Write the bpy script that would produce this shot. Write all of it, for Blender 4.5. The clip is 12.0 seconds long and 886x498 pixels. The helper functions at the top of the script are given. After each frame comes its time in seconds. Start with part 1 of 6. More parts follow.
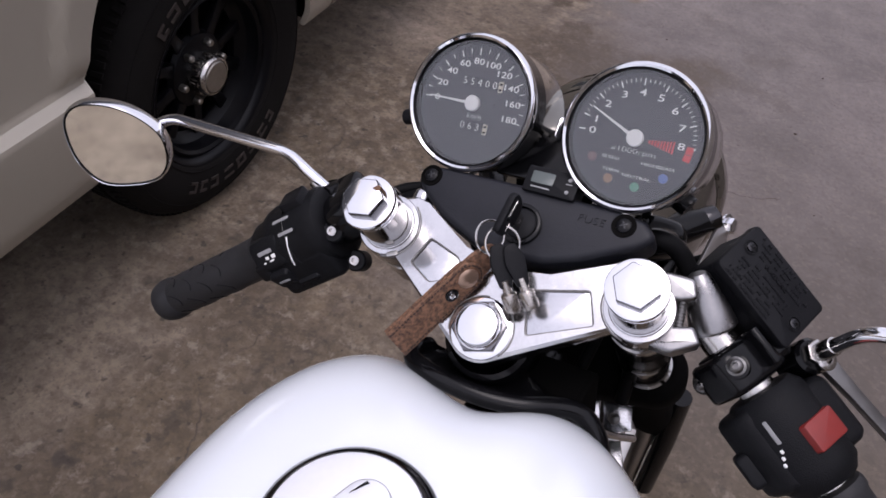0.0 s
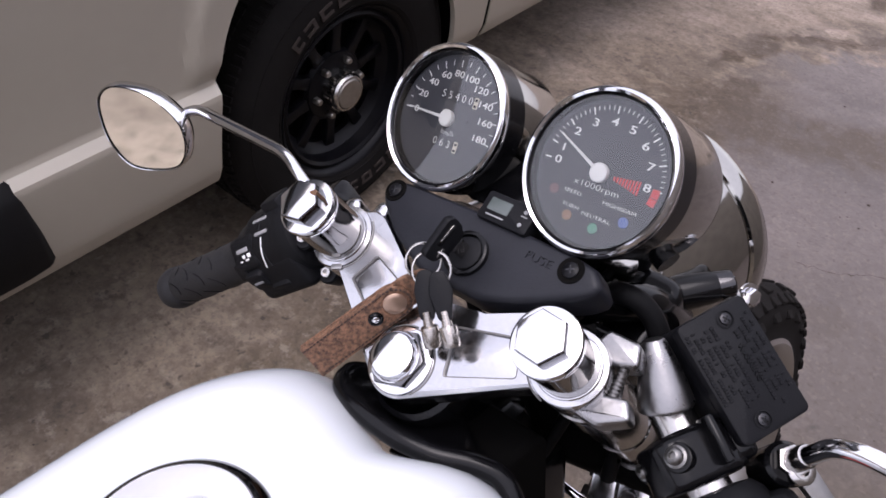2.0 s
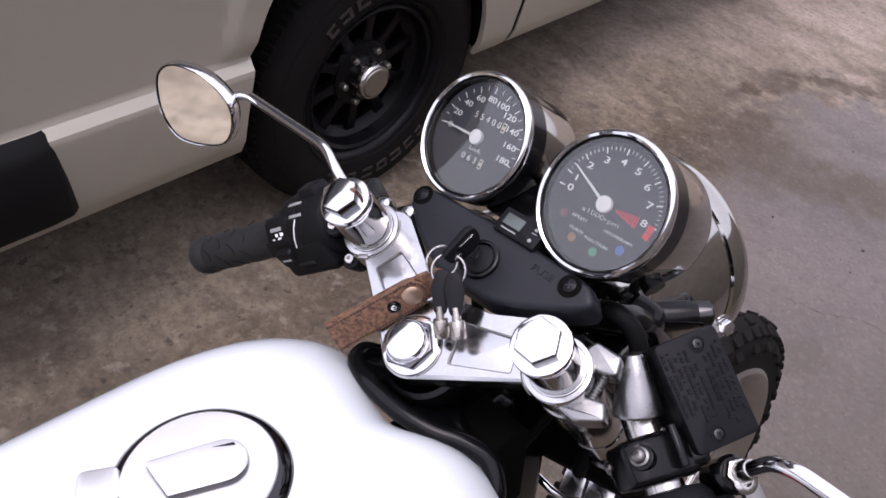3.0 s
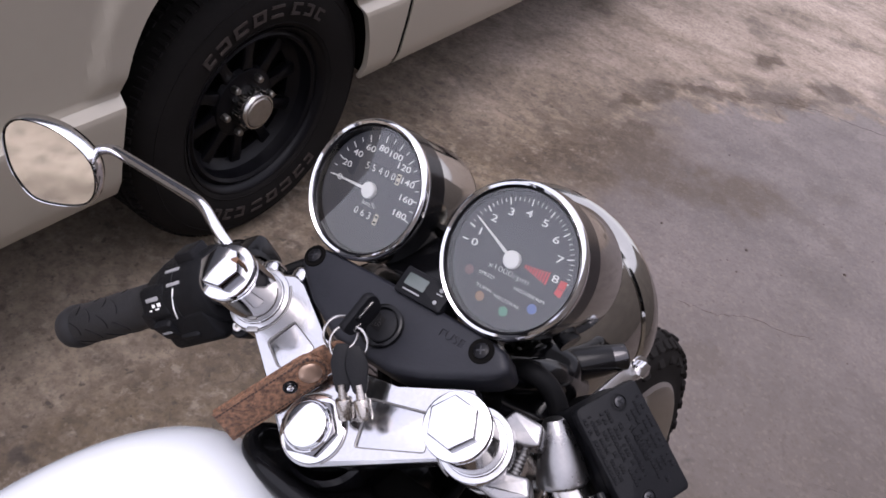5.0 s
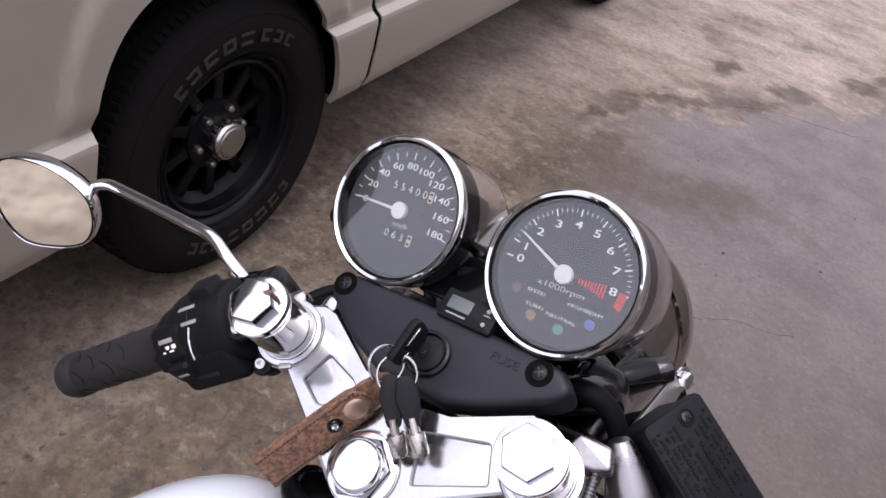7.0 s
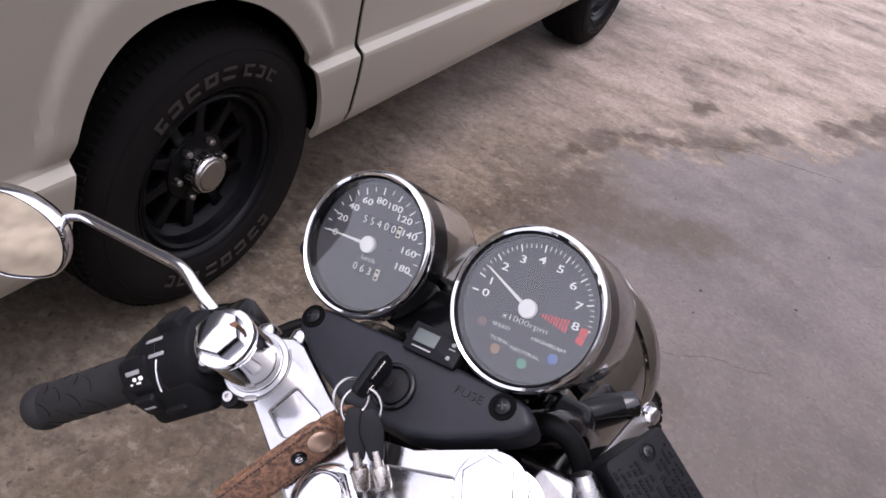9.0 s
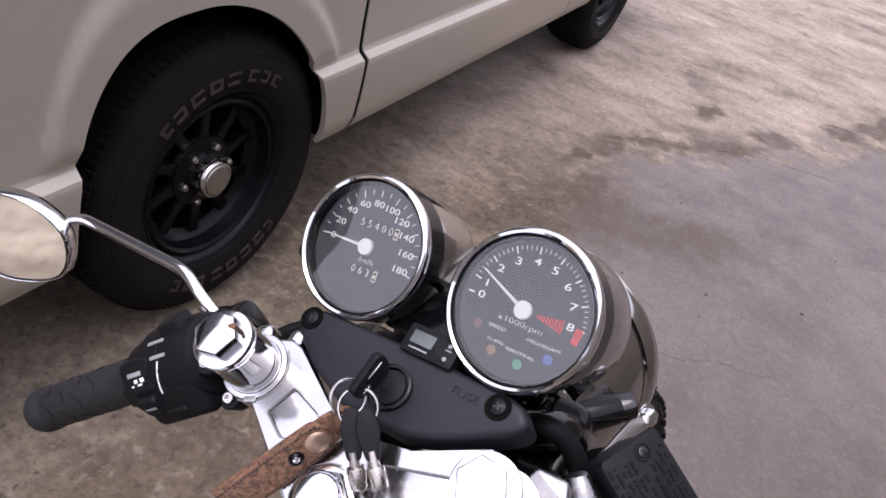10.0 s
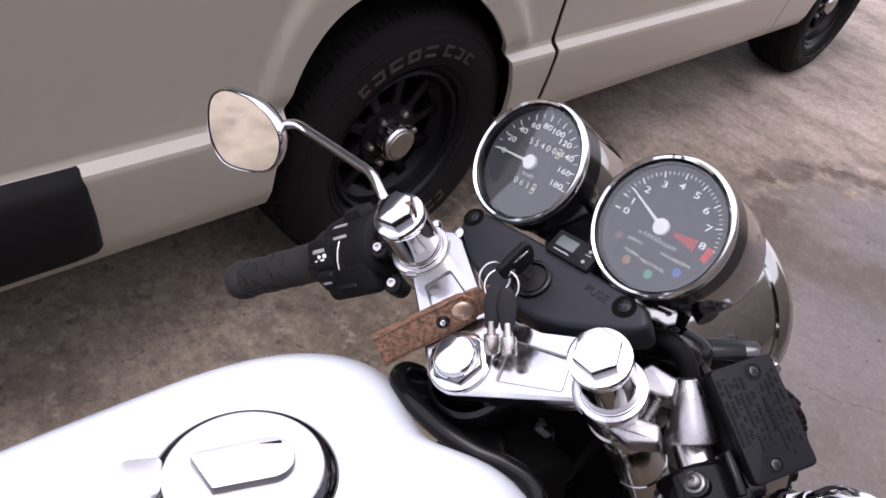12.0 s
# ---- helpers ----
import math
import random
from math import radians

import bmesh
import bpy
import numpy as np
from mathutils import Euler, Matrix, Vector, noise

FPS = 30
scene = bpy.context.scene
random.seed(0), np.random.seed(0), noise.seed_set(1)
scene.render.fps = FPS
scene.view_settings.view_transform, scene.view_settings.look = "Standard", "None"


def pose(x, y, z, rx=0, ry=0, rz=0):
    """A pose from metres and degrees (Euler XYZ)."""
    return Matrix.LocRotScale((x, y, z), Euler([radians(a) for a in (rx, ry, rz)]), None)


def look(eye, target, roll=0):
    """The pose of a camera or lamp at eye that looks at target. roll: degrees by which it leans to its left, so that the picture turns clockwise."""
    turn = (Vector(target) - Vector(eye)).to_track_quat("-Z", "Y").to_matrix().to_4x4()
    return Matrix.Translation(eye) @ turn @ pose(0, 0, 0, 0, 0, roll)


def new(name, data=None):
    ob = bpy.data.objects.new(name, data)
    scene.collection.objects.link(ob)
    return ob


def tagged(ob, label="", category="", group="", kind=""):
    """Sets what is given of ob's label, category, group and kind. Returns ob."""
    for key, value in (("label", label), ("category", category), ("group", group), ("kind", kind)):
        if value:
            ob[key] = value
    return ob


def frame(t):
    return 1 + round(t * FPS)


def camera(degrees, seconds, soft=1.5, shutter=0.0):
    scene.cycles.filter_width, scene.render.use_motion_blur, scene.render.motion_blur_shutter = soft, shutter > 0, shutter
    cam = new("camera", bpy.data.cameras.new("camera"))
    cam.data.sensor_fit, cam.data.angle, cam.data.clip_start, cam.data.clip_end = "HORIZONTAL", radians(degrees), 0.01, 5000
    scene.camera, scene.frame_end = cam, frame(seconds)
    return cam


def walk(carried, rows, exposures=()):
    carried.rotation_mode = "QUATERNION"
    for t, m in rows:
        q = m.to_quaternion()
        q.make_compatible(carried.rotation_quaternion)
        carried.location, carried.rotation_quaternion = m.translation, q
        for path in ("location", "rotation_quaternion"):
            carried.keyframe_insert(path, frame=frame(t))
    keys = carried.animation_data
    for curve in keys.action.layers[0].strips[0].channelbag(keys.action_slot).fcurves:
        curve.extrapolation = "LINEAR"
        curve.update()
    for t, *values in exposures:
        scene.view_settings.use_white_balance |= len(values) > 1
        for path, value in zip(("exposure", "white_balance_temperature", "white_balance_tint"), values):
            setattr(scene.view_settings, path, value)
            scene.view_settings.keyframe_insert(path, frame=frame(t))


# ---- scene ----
cam = camera(60.0, 12.0, soft=1.65)
PATH = [
    (0, (0.9227, -1.1504, 1.3338), (0.6088, -0.1429, 0.2678), 10.77),
    (0.5, (0.9814, -1.1198, 1.2702), (0.4255, -0.1878, 0.2346), 2.77),
    (1, (0.9978, -1.0689, 1.2736), (0.3690, -0.1784, 0.2432), -0.56),
    (1.5, (1.0104, -1.0517, 1.2969), (0.3734, -0.1647, 0.2686), 0.20),
    (2, (1.0184, -1.0647, 1.3125), (0.4085, -0.1794, 0.2664), 7.01),
    (2.5, (1.0238, -1.0946, 1.3451), (0.4324, -0.2080, 0.2897), 13.64),
    (2.7, (1.0355, -1.1020, 1.3505), (0.4203, -0.2324, 0.2944), 13.67),
    (4.3, (0.9660, -1.0985, 1.3610), (0.5575, -0.0722, 0.3462), 16.84),
    (4.5, (1.0003, -1.1065, 1.3511), (0.5736, -0.0692, 0.3551), 14.79),
    (5, (0.9995, -1.0656, 1.3473), (0.5314, -0.0493, 0.3483), 16.75),
    (5.5, (0.9851, -1.0511, 1.3296), (0.4733, -0.0589, 0.3279), 16.29),
    (6, (0.9700, -1.0619, 1.3235), (0.4696, -0.0589, 0.3268), 14.26),
    (6.5, (0.9599, -1.0714, 1.3197), (0.5008, -0.0282, 0.3445), 14.79),
    (7, (0.9596, -1.0725, 1.3232), (0.5259, -0.0002, 0.3681), 15.08),
    (9, (0.9686, -1.0725, 1.3280), (0.5308, 0.0482, 0.4323), 16.05),
    (9.5, (0.9718, -1.0743, 1.3298), (0.5258, 0.0469, 0.4388), 15.88),
    (10, (0.9749, -1.0731, 1.3301), (0.5218, 0.0453, 0.4390), 15.54),
    (10.5, (0.9816, -1.0696, 1.3312), (0.5276, 0.0463, 0.4375), 14.75),
    (11, (0.9877, -1.0729, 1.3334), (0.5322, 0.0418, 0.4391), 15.22),
    (11.5, (0.9978, -1.0907, 1.3256), (0.4709, -0.0206, 0.4161), 16.55),
    (12, (1.0311, -1.1358, 1.3219), (0.3357, -0.2051, 0.3731), 15.66),
]
walk(cam, [(t, look(eye, target, roll)) for t, eye, target, roll in PATH], [(0.0, 0.70, 6200, 22), (0.6, 0.90, 6200, 22), (1.5, 1.10, 6200, 22), (2.5, 1.13, 6200, 22), (6.5, 1.2, 6200, 22), (9.0, 1.28, 6200, 22), (12.0, 1.38, 6200, 22)])

# ---- light ----
world = bpy.data.worlds.new("sky")
scene.world = world
world.use_nodes = True
wn = world.node_tree.nodes
sky = wn.new("ShaderNodeTexSky")
sky.sky_type = "NISHITA"
sky.sun_disc = False
sky.sun_elevation, sky.sun_rotation = radians(76), radians(170)
sky.air_density, sky.dust_density = 1.4, 4.0
cloud = wn.new("ShaderNodeHueSaturation")
cloud.inputs["Saturation"].default_value = 0.40
world.node_tree.links.new(sky.outputs[0], cloud.inputs["Color"])
# an even layer of thin cloud over the clear sky
veil = wn.new("ShaderNodeMix")
veil.data_type = "RGBA"
veil.inputs["Factor"].default_value = 0.5
veil.inputs["B"].default_value = (6.2, 6.2, 6.5, 1)
world.node_tree.links.new(cloud.outputs[0], veil.inputs["A"])
world.node_tree.links.new(veil.outputs["Result"], wn["Background"].inputs[0])
wn["Background"].inputs[1].default_value = 0.15
sun = new("sun", bpy.data.lights.new("sun", "SUN"))
sun.data.energy, sun.data.angle, sun.data.color = 0.6, radians(35), (1.0, 0.96, 0.9)
sun.matrix_world = look((0.2, -0.6, 6.0), (0.6, 0.0, 0.0))


# ---- materials ----
def mat(name, color, rough=0.5, metal=0.0, vary=0.0, scale=20.0, fine=0.0, bump=0.0, bump_scale=200.0, rough_vary=0.0, coat=0.0, spec=0.5, second=None, detail=6.0, lo_hi=(0.3, 0.7)):
    """Principled surface whose colour and gloss vary at two sizes, with a fine relief."""
    m = bpy.data.materials.new(name)
    m.use_nodes = True
    t = m.node_tree
    n, k = t.nodes, t.links
    b = n["Principled BSDF"]
    b.inputs["Base Color"].default_value = (*color, 1)
    b.inputs["Roughness"].default_value = rough
    b.inputs["Metallic"].default_value = metal
    b.inputs["Coat Weight"].default_value = coat
    b.inputs["Coat Roughness"].default_value = 0.04
    b.inputs["Specular IOR Level"].default_value = spec
    co = n.new("ShaderNodeTexCoord")
    if vary or rough_vary or second:
        big = n.new("ShaderNodeTexNoise")
        big.inputs["Scale"].default_value, big.inputs["Detail"].default_value = scale, detail
        k.new(co.outputs["Object"], big.inputs["Vector"])
        small = n.new("ShaderNodeTexNoise")
        small.inputs["Scale"].default_value, small.inputs["Detail"].default_value = scale * 9, 3
        k.new(co.outputs["Object"], small.inputs["Vector"])
        mid = n.new("ShaderNodeMix")
        mid.inputs["Factor"].default_value = 0.4
        k.new(big.outputs["Fac"], mid.inputs["A"]), k.new(small.outputs["Fac"], mid.inputs["B"])
        ramp = n.new("ShaderNodeMapRange")
        ramp.inputs["From Min"].default_value, ramp.inputs["From Max"].default_value = lo_hi
        k.new(mid.outputs["Result"], ramp.inputs["Value"])
        if vary or second:
            mix = n.new("ShaderNodeMix")
            mix.data_type = "RGBA"
            lo = second or tuple(c * (1 - vary) for c in color)
            mix.inputs["A"].default_value, mix.inputs["B"].default_value = (*lo, 1), (*[min(1, c * (1 + vary * 0.6)) for c in color], 1)
            k.new(ramp.outputs[0], mix.inputs["Factor"])
            k.new(mix.outputs["Result"], b.inputs["Base Color"])
        if rough_vary:
            rr = n.new("ShaderNodeMapRange")
            rr.inputs["From Min"].default_value, rr.inputs["From Max"].default_value = 0.3, 0.7
            rr.inputs["To Min"].default_value, rr.inputs["To Max"].default_value = max(0.01, rough - rough_vary), rough + rough_vary
            k.new(mid.outputs["Result"], rr.inputs["Value"]), k.new(rr.outputs[0], b.inputs["Roughness"])
    if bump:
        bn = n.new("ShaderNodeTexNoise")
        bn.inputs["Scale"].default_value, bn.inputs["Detail"].default_value = bump_scale, 4
        k.new(co.outputs["Object"], bn.inputs["Vector"])
        bp = n.new("ShaderNodeBump")
        bp.inputs["Strength"].default_value, bp.inputs["Distance"].default_value = bump, 0.001
        k.new(bn.outputs["Fac"], bp.inputs["Height"]), k.new(bp.outputs[0], b.inputs["Normal"])
    return m


CHROME = mat("chrome", (0.66, 0.66, 0.68), 0.06, 1.0, vary=0.03, scale=30, rough_vary=0.03, bump=0.02, bump_scale=60)
SMOKE = mat("darker_chrome", (0.32, 0.312, 0.306), 0.11, 1.0, vary=0.06, scale=20, rough_vary=0.04)
ALLOY = mat("polished_alloy", (0.50, 0.50, 0.515), 0.16, 1.0, vary=0.10, scale=55, rough_vary=0.08, bump=0.05, bump_scale=150)
CAST = mat("satin_alloy", (0.46, 0.45, 0.44), 0.33, 1.0, vary=0.08, scale=60, rough_vary=0.06, bump=0.12, bump_scale=400)
KEYSTEEL = mat("tarnished_key_steel", (0.36, 0.335, 0.31), 0.26, 1.0, vary=0.15, scale=200, rough_vary=0.08)
WINDOW = mat("drum_window", (0.038, 0.0385, 0.045), 0.6, vary=0.1, scale=60, spec=0.3)
FACE = mat("brushed_alloy_face", (0.50, 0.50, 0.52), 0.20, 1.0, vary=0.08, scale=60, rough_vary=0.08, bump=0.06, bump_scale=300)
# darker chrome copy: dark reflections on hexagon sides put into the colour
HEXDARK = mat("chrome_dark_sides", (0.13, 0.128, 0.135), 0.14, 1.0, vary=0.25, scale=160, rough_vary=0.06)
# grey of the lines that stand for shade in grooves and recess edges
GROOVE_SHADE = mat("groove_shade", (0.20, 0.195, 0.19), 0.55, 0.6, vary=0.3, scale=200)
POLISH = mat("satin_polished_alloy", (0.92, 0.92, 0.94), 0.50, 1.0, vary=0.03, scale=30, rough_vary=0.04)
STEEL = mat("steel", (0.45, 0.435, 0.42), 0.22, 1.0, vary=0.12, scale=120, rough_vary=0.08)
RUST = mat("rust_stain", (0.13, 0.065, 0.032), 0.75, 0.1, vary=0.4, scale=300)
PLASTIC = mat("black_plastic", (0.006, 0.0062, 0.0075), 0.5, vary=0.25, scale=50, rough_vary=0.07, bump=0.18, bump_scale=900, spec=0.13)
COVER = mat("satin_black_plastic", (0.0125, 0.0132, 0.0172), 0.44, vary=0.25, scale=30, rough_vary=0.08, bump=0.12, bump_scale=900, spec=0.22)
GRIT = mat("textured_black_plastic", (0.0055, 0.0057, 0.0068), 0.5, vary=0.3, scale=60, rough_vary=0.1, bump=0.5, bump_scale=1400, spec=0.12)
GLOSS = mat("gloss_black", (0.003, 0.003, 0.0036), 0.16, vary=0.2, scale=40, rough_vary=0.06, spec=0.2)
RUBBER = mat("rubber", (0.015, 0.015, 0.0165), 0.62, vary=0.3, scale=60, rough_vary=0.08, bump=0.2, bump_scale=700, spec=0.3)
TYRE = mat("tyre_rubber", (0.0090, 0.0080, 0.0076), 0.85, vary=0.4, scale=9, rough_vary=0.08, bump=0.25, bump_scale=300, spec=0.10)
LETTER = mat("tyre_lettering", (0.026, 0.018, 0.0145), 0.85, vary=0.3, scale=60)
RIM = mat("black_rim_paint", (0.0032, 0.0032, 0.0044), 0.36, vary=0.4, scale=25, rough_vary=0.1, spec=0.16)
PAINT = mat("van_paint", (0.340, 0.309, 0.256), 0.36, 0.1, vary=0.035, scale=4, rough_vary=0.06, coat=0.35, bump=0.02, bump_scale=40)
BUMPER = mat("bumper_plastic", (0.0052, 0.005, 0.0054), 0.65, vary=0.2, scale=30, bump=0.3, bump_scale=600, spec=0.15)
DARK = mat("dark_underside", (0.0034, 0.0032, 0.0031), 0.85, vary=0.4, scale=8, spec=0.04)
TINT = mat("tinted_glass", (0.012, 0.013, 0.014), 0.04, vary=0.1, scale=3, spec=0.6)
WHITE = mat("white_paint", (0.640, 0.672, 0.705), 0.10, vary=0.012, scale=6, coat=0.6, rough_vary=0.02)
LEATHER = mat("brown_leather", (0.210, 0.112, 0.066), 0.60, scale=380, lo_hi=(0.38, 0.60), second=(0.034, 0.017, 0.011), rough_vary=0.12, bump=0.9, bump_scale=800, spec=0.3)
THREAD = mat("thread", (0.030, 0.016, 0.011), 0.8, vary=0.3, scale=900)
BRASS = mat("antique_brass", (0.40, 0.28, 0.21), 0.42, 1.0, vary=0.15, scale=200, rough_vary=0.08)
DIAL = mat("dial_face", (0.051, 0.0515, 0.060), 0.6, vary=0.1, scale=60, spec=0.3)
BLACKSTEEL = mat("blackened_steel", (0.045, 0.045, 0.048), 0.35, 1.0, vary=0.3, scale=300, rough_vary=0.08)
LEVER = mat("dull_cast_alloy", (0.19, 0.186, 0.182), 0.42, 1.0, vary=0.1, scale=60, rough_vary=0.06, bump=0.12, bump_scale=400)
IRON = mat("dark_screw_steel", (0.16, 0.155, 0.15), 0.34, 1.0, vary=0.2, scale=300, rough_vary=0.08)
# chrome blackened to carry the dark reflections of ring, flap side and boss
DARKREFLECT = mat("chrome_dark_reflections", (0.055, 0.054, 0.056), 0.07, 1.0, vary=0.2, scale=60, rough_vary=0.03)
SHELL = mat("smoked_chrome", (0.37, 0.360, 0.338), 0.09, 1.0, vary=0.06, scale=20, rough_vary=0.03)
CONE = mat("grey_cast_alloy", (0.27, 0.265, 0.268), 0.30, 1.0, vary=0.1, scale=60, rough_vary=0.06, bump=0.12, bump_scale=400)
HUB = mat("dull_hub_metal", (0.34, 0.32, 0.29), 0.42, 1.0, vary=0.2, scale=60, rough_vary=0.1, bump=0.2, bump_scale=200)
PRINT = mat("white_print", (0.78, 0.78, 0.76), 0.5, vary=0.04, scale=200)
RED = mat("red_print", (0.62, 0.050, 0.050), 0.5, vary=0.1, scale=200)
KILL = mat("red_plastic", (0.17, 0.012, 0.009), 0.5, vary=0.15, scale=120, rough_vary=0.08)
DULL_RED = mat("dull_red_lens", (0.16, 0.085, 0.090), 0.4, vary=0.1, scale=200)
AMBER = mat("amber_lens", (0.30, 0.17, 0.10), 0.35, vary=0.1, scale=200)
GREEN = mat("green_lens", (0.10, 0.30, 0.20), 0.3, vary=0.1, scale=200)
BLUE = mat("blue_lens", (0.10, 0.16, 0.42), 0.3, vary=0.1, scale=200)
LCD = mat("lcd", (0.070, 0.084, 0.080), 0.25, vary=0.06, scale=120)
GREY_PRINT = mat("grey_print", (0.23, 0.23, 0.235), 0.6, vary=0.1, scale=300)
MIRROR = mat("mirror_glass", (0.90, 0.88, 0.84), 0.05, 1.0)


def glass(name):
    """A thin clear pane: clear all through, with a gloss that grows towards grazing views."""
    m = bpy.data.materials.new(name)
    m.use_nodes = True
    n, k = m.node_tree.nodes, m.node_tree.links
    n.remove(n["Principled BSDF"])
    fr, clear, gloss, both = n.new("ShaderNodeFresnel"), n.new("ShaderNodeBsdfTransparent"), n.new("ShaderNodeBsdfGlossy"), n.new("ShaderNodeMixShader")
    fr.inputs["IOR"].default_value = 1.88
    gloss.inputs["Roughness"].default_value = 0.02
    clear.inputs["Color"].default_value = (0.96, 0.97, 0.97, 1)
    k.new(fr.outputs[0], both.inputs[0]), k.new(clear.outputs[0], both.inputs[1]), k.new(gloss.outputs[0], both.inputs[2])
    k.new(both.outputs[0], n["Material Output"].inputs["Surface"])
    return m


GLASS = glass("gauge_glass")


def concrete():
    """Weathered yard slab: blotches, fine aggregate, a smoother grey-violet patch, damp stains along its edge and a few hairline cracks."""
    m = bpy.data.materials.new("concrete")
    m.use_nodes = True
    t = m.node_tree
    n, k = t.nodes, t.links
    b = n["Principled BSDF"]
    geo = n.new("ShaderNodeNewGeometry")

    def noise_tex(scale, detail=6, rough=0.6, stretch=None, offset=(0, 0, 0)):
        mp = n.new("ShaderNodeMapping")
        mp.inputs["Scale"].default_value = stretch or (1, 1, 1)
        mp.inputs["Location"].default_value = offset
        k.new(geo.outputs["Position"], mp.inputs["Vector"])
        x = n.new("ShaderNodeTexNoise")
        x.inputs["Scale"].default_value, x.inputs["Detail"].default_value, x.inputs["Roughness"].default_value = scale, detail, rough
        k.new(mp.outputs[0], x.inputs["Vector"])
        return x.outputs["Fac"]

    def ramp(v, lo, hi, a=0.0, z=1.0):
        r = n.new("ShaderNodeMapRange")
        r.inputs["From Min"].default_value, r.inputs["From Max"].default_value = lo, hi
        r.inputs["To Min"].default_value, r.inputs["To Max"].default_value = a, z
        k.new(v, r.inputs["Value"])
        return r.outputs[0]

    def math_node(op, a, c):
        x = n.new("ShaderNodeMath")
        x.operation = op
        for i, v in enumerate((a, c)):
            if isinstance(v, (int, float)):
                x.inputs[i].default_value = v
            else:
                k.new(v, x.inputs[i])
        return x.outputs[0]

    def mix(fac, a, c):
        x = n.new("ShaderNodeMix")
        x.data_type = "RGBA"
        k.new(fac, x.inputs["Factor"])
        for s, v in (("A", a), ("B", c)):
            if isinstance(v, tuple):
                x.inputs[s].default_value = (*v, 1)
            else:
                k.new(v, x.inputs[s])
        return x.outputs["Result"]

    sep = n.new("ShaderNodeSeparateXYZ")
    k.new(geo.outputs["Position"], sep.inputs[0])
    px, py = sep.outputs["X"], sep.outputs["Y"]
    wob = noise_tex(1.7, 5, 0.62)
    wob2 = noise_tex(7.0, 6, 0.65, offset=(3, 1, 0))
    # large blotches and brushed streaks
    base = mix(ramp(noise_tex(1.3, 6, 0.62), 0.40, 0.60), (0.096, 0.072, 0.048), (0.200, 0.156, 0.117))
    base = mix(ramp(noise_tex(2.3, 6, 0.65, stretch=(0.45, 1.4, 1), offset=(0, 4, 0)), 0.50, 0.66, 0, 0.6), base, (0.270, 0.218, 0.182))
    base = mix(ramp(noise_tex(5.5, 7, 0.7, offset=(9, 2, 0)), 0.47, 0.58, 0, 0.7), base, (0.068, 0.050, 0.034))
    base = mix(ramp(noise_tex(16.0, 6, 0.7, offset=(2, 2, 0)), 0.48, 0.62, 0, 0.55), base, (0.250, 0.202, 0.164))
    base = mix(ramp(noise_tex(26.0, 5, 0.62, offset=(5, 6, 0)), 0.47, 0.60, 0, 0.62), base, (0.066, 0.049, 0.036))
    base = mix(ramp(noise_tex(60.0, 4, 0.6, offset=(1, 6, 0)), 0.57, 0.68, 0, 0.55), base, (0.045, 0.034, 0.026))
    # paler, more worn ground further along the yard, scuffed in streaks
    far = ramp(math_node("ADD", math_node("SUBTRACT", py, math_node("MULTIPLY", px, 0.75)), ramp(wob, 0, 1, -1.0, 1.0)), 0.5, 1.7)
    streak = ramp(noise_tex(3.2, 7, 0.68, stretch=(0.7, 1.2, 1), offset=(2, 7, 0)), 0.36, 0.64, 0.12, 0.88)
    base = mix(math_node("MULTIPLY", far, streak), base, (0.400, 0.328, 0.284))
    # ground behind the camera: sunlit brightness for the mirror put into its colour
    behind = ramp(math_node("ADD", py, ramp(wob, 0, 1, -0.6, 0.6)), -2.0, -1.5, 1, 0)
    base = mix(math_node("MULTIPLY", behind, ramp(noise_tex(2.2, 6, 0.66, offset=(8, 7, 0)), 0.38, 0.62, 0.6, 1.0)), base, (0.60, 0.55, 0.49))
    # the smoother patch beyond a line along the yard
    line = math_node("SUBTRACT", math_node("ADD", math_node("MULTIPLY", px, 1.28), 1.00), py)
    edge = math_node("ADD", line, ramp(wob2, 0, 1, -0.45, 0.45))
    patch = math_node("MULTIPLY", ramp(edge, 0.0, 0.10), ramp(math_node("ADD", px, ramp(wob2, 0, 1, -0.2, 0.2)), 0.36, 0.62))
    patch = math_node("MULTIPLY", patch, ramp(math_node("ADD", py, ramp(wob, 0, 1, -0.5, 0.5)), -0.35, 0.15))
    smooth = mix(ramp(noise_tex(4.5, 7, 0.68, offset=(5, 5, 0)), 0.36, 0.62), (0.070, 0.059, 0.058), (0.128, 0.108, 0.106))
    smooth = mix(ramp(noise_tex(1.6, 5, 0.6, offset=(3, 9, 0)), 0.45, 0.62, 0, 0.55), smooth, (0.152, 0.128, 0.126))
    base = mix(ramp(patch, 0, 1, 0, 0.88), base, smooth)
    # dusty strip beside the van and the damp, darker concrete next to it
    side = math_node("ADD", px, ramp(noise_tex(2.6, 5, 0.55, offset=(4, 2, 0)), 0, 1, -0.22, 0.22))
    rear = ramp(math_node("ADD", py, ramp(wob, 0, 1, -0.3, 0.3)), 0.05, -0.35)
    base = mix(math_node("MULTIPLY", ramp(side, 0.13, 0.19), math_node("MULTIPLY", rear, 0.55)), base, (0.074, 0.056, 0.036))
    base = mix(math_node("MULTIPLY", ramp(side, 0.19, 0.10), math_node("MULTIPLY", rear, 0.5)), base, (0.215, 0.180, 0.155))
    # darker brown towards low y, where x is above about 0.75
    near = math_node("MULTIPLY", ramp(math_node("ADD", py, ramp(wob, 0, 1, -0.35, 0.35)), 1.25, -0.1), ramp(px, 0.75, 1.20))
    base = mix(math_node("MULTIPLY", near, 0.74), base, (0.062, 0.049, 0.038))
    # separate damp stains: centre, half length, half width, turn
    warp = n.new("ShaderNodeTexNoise")
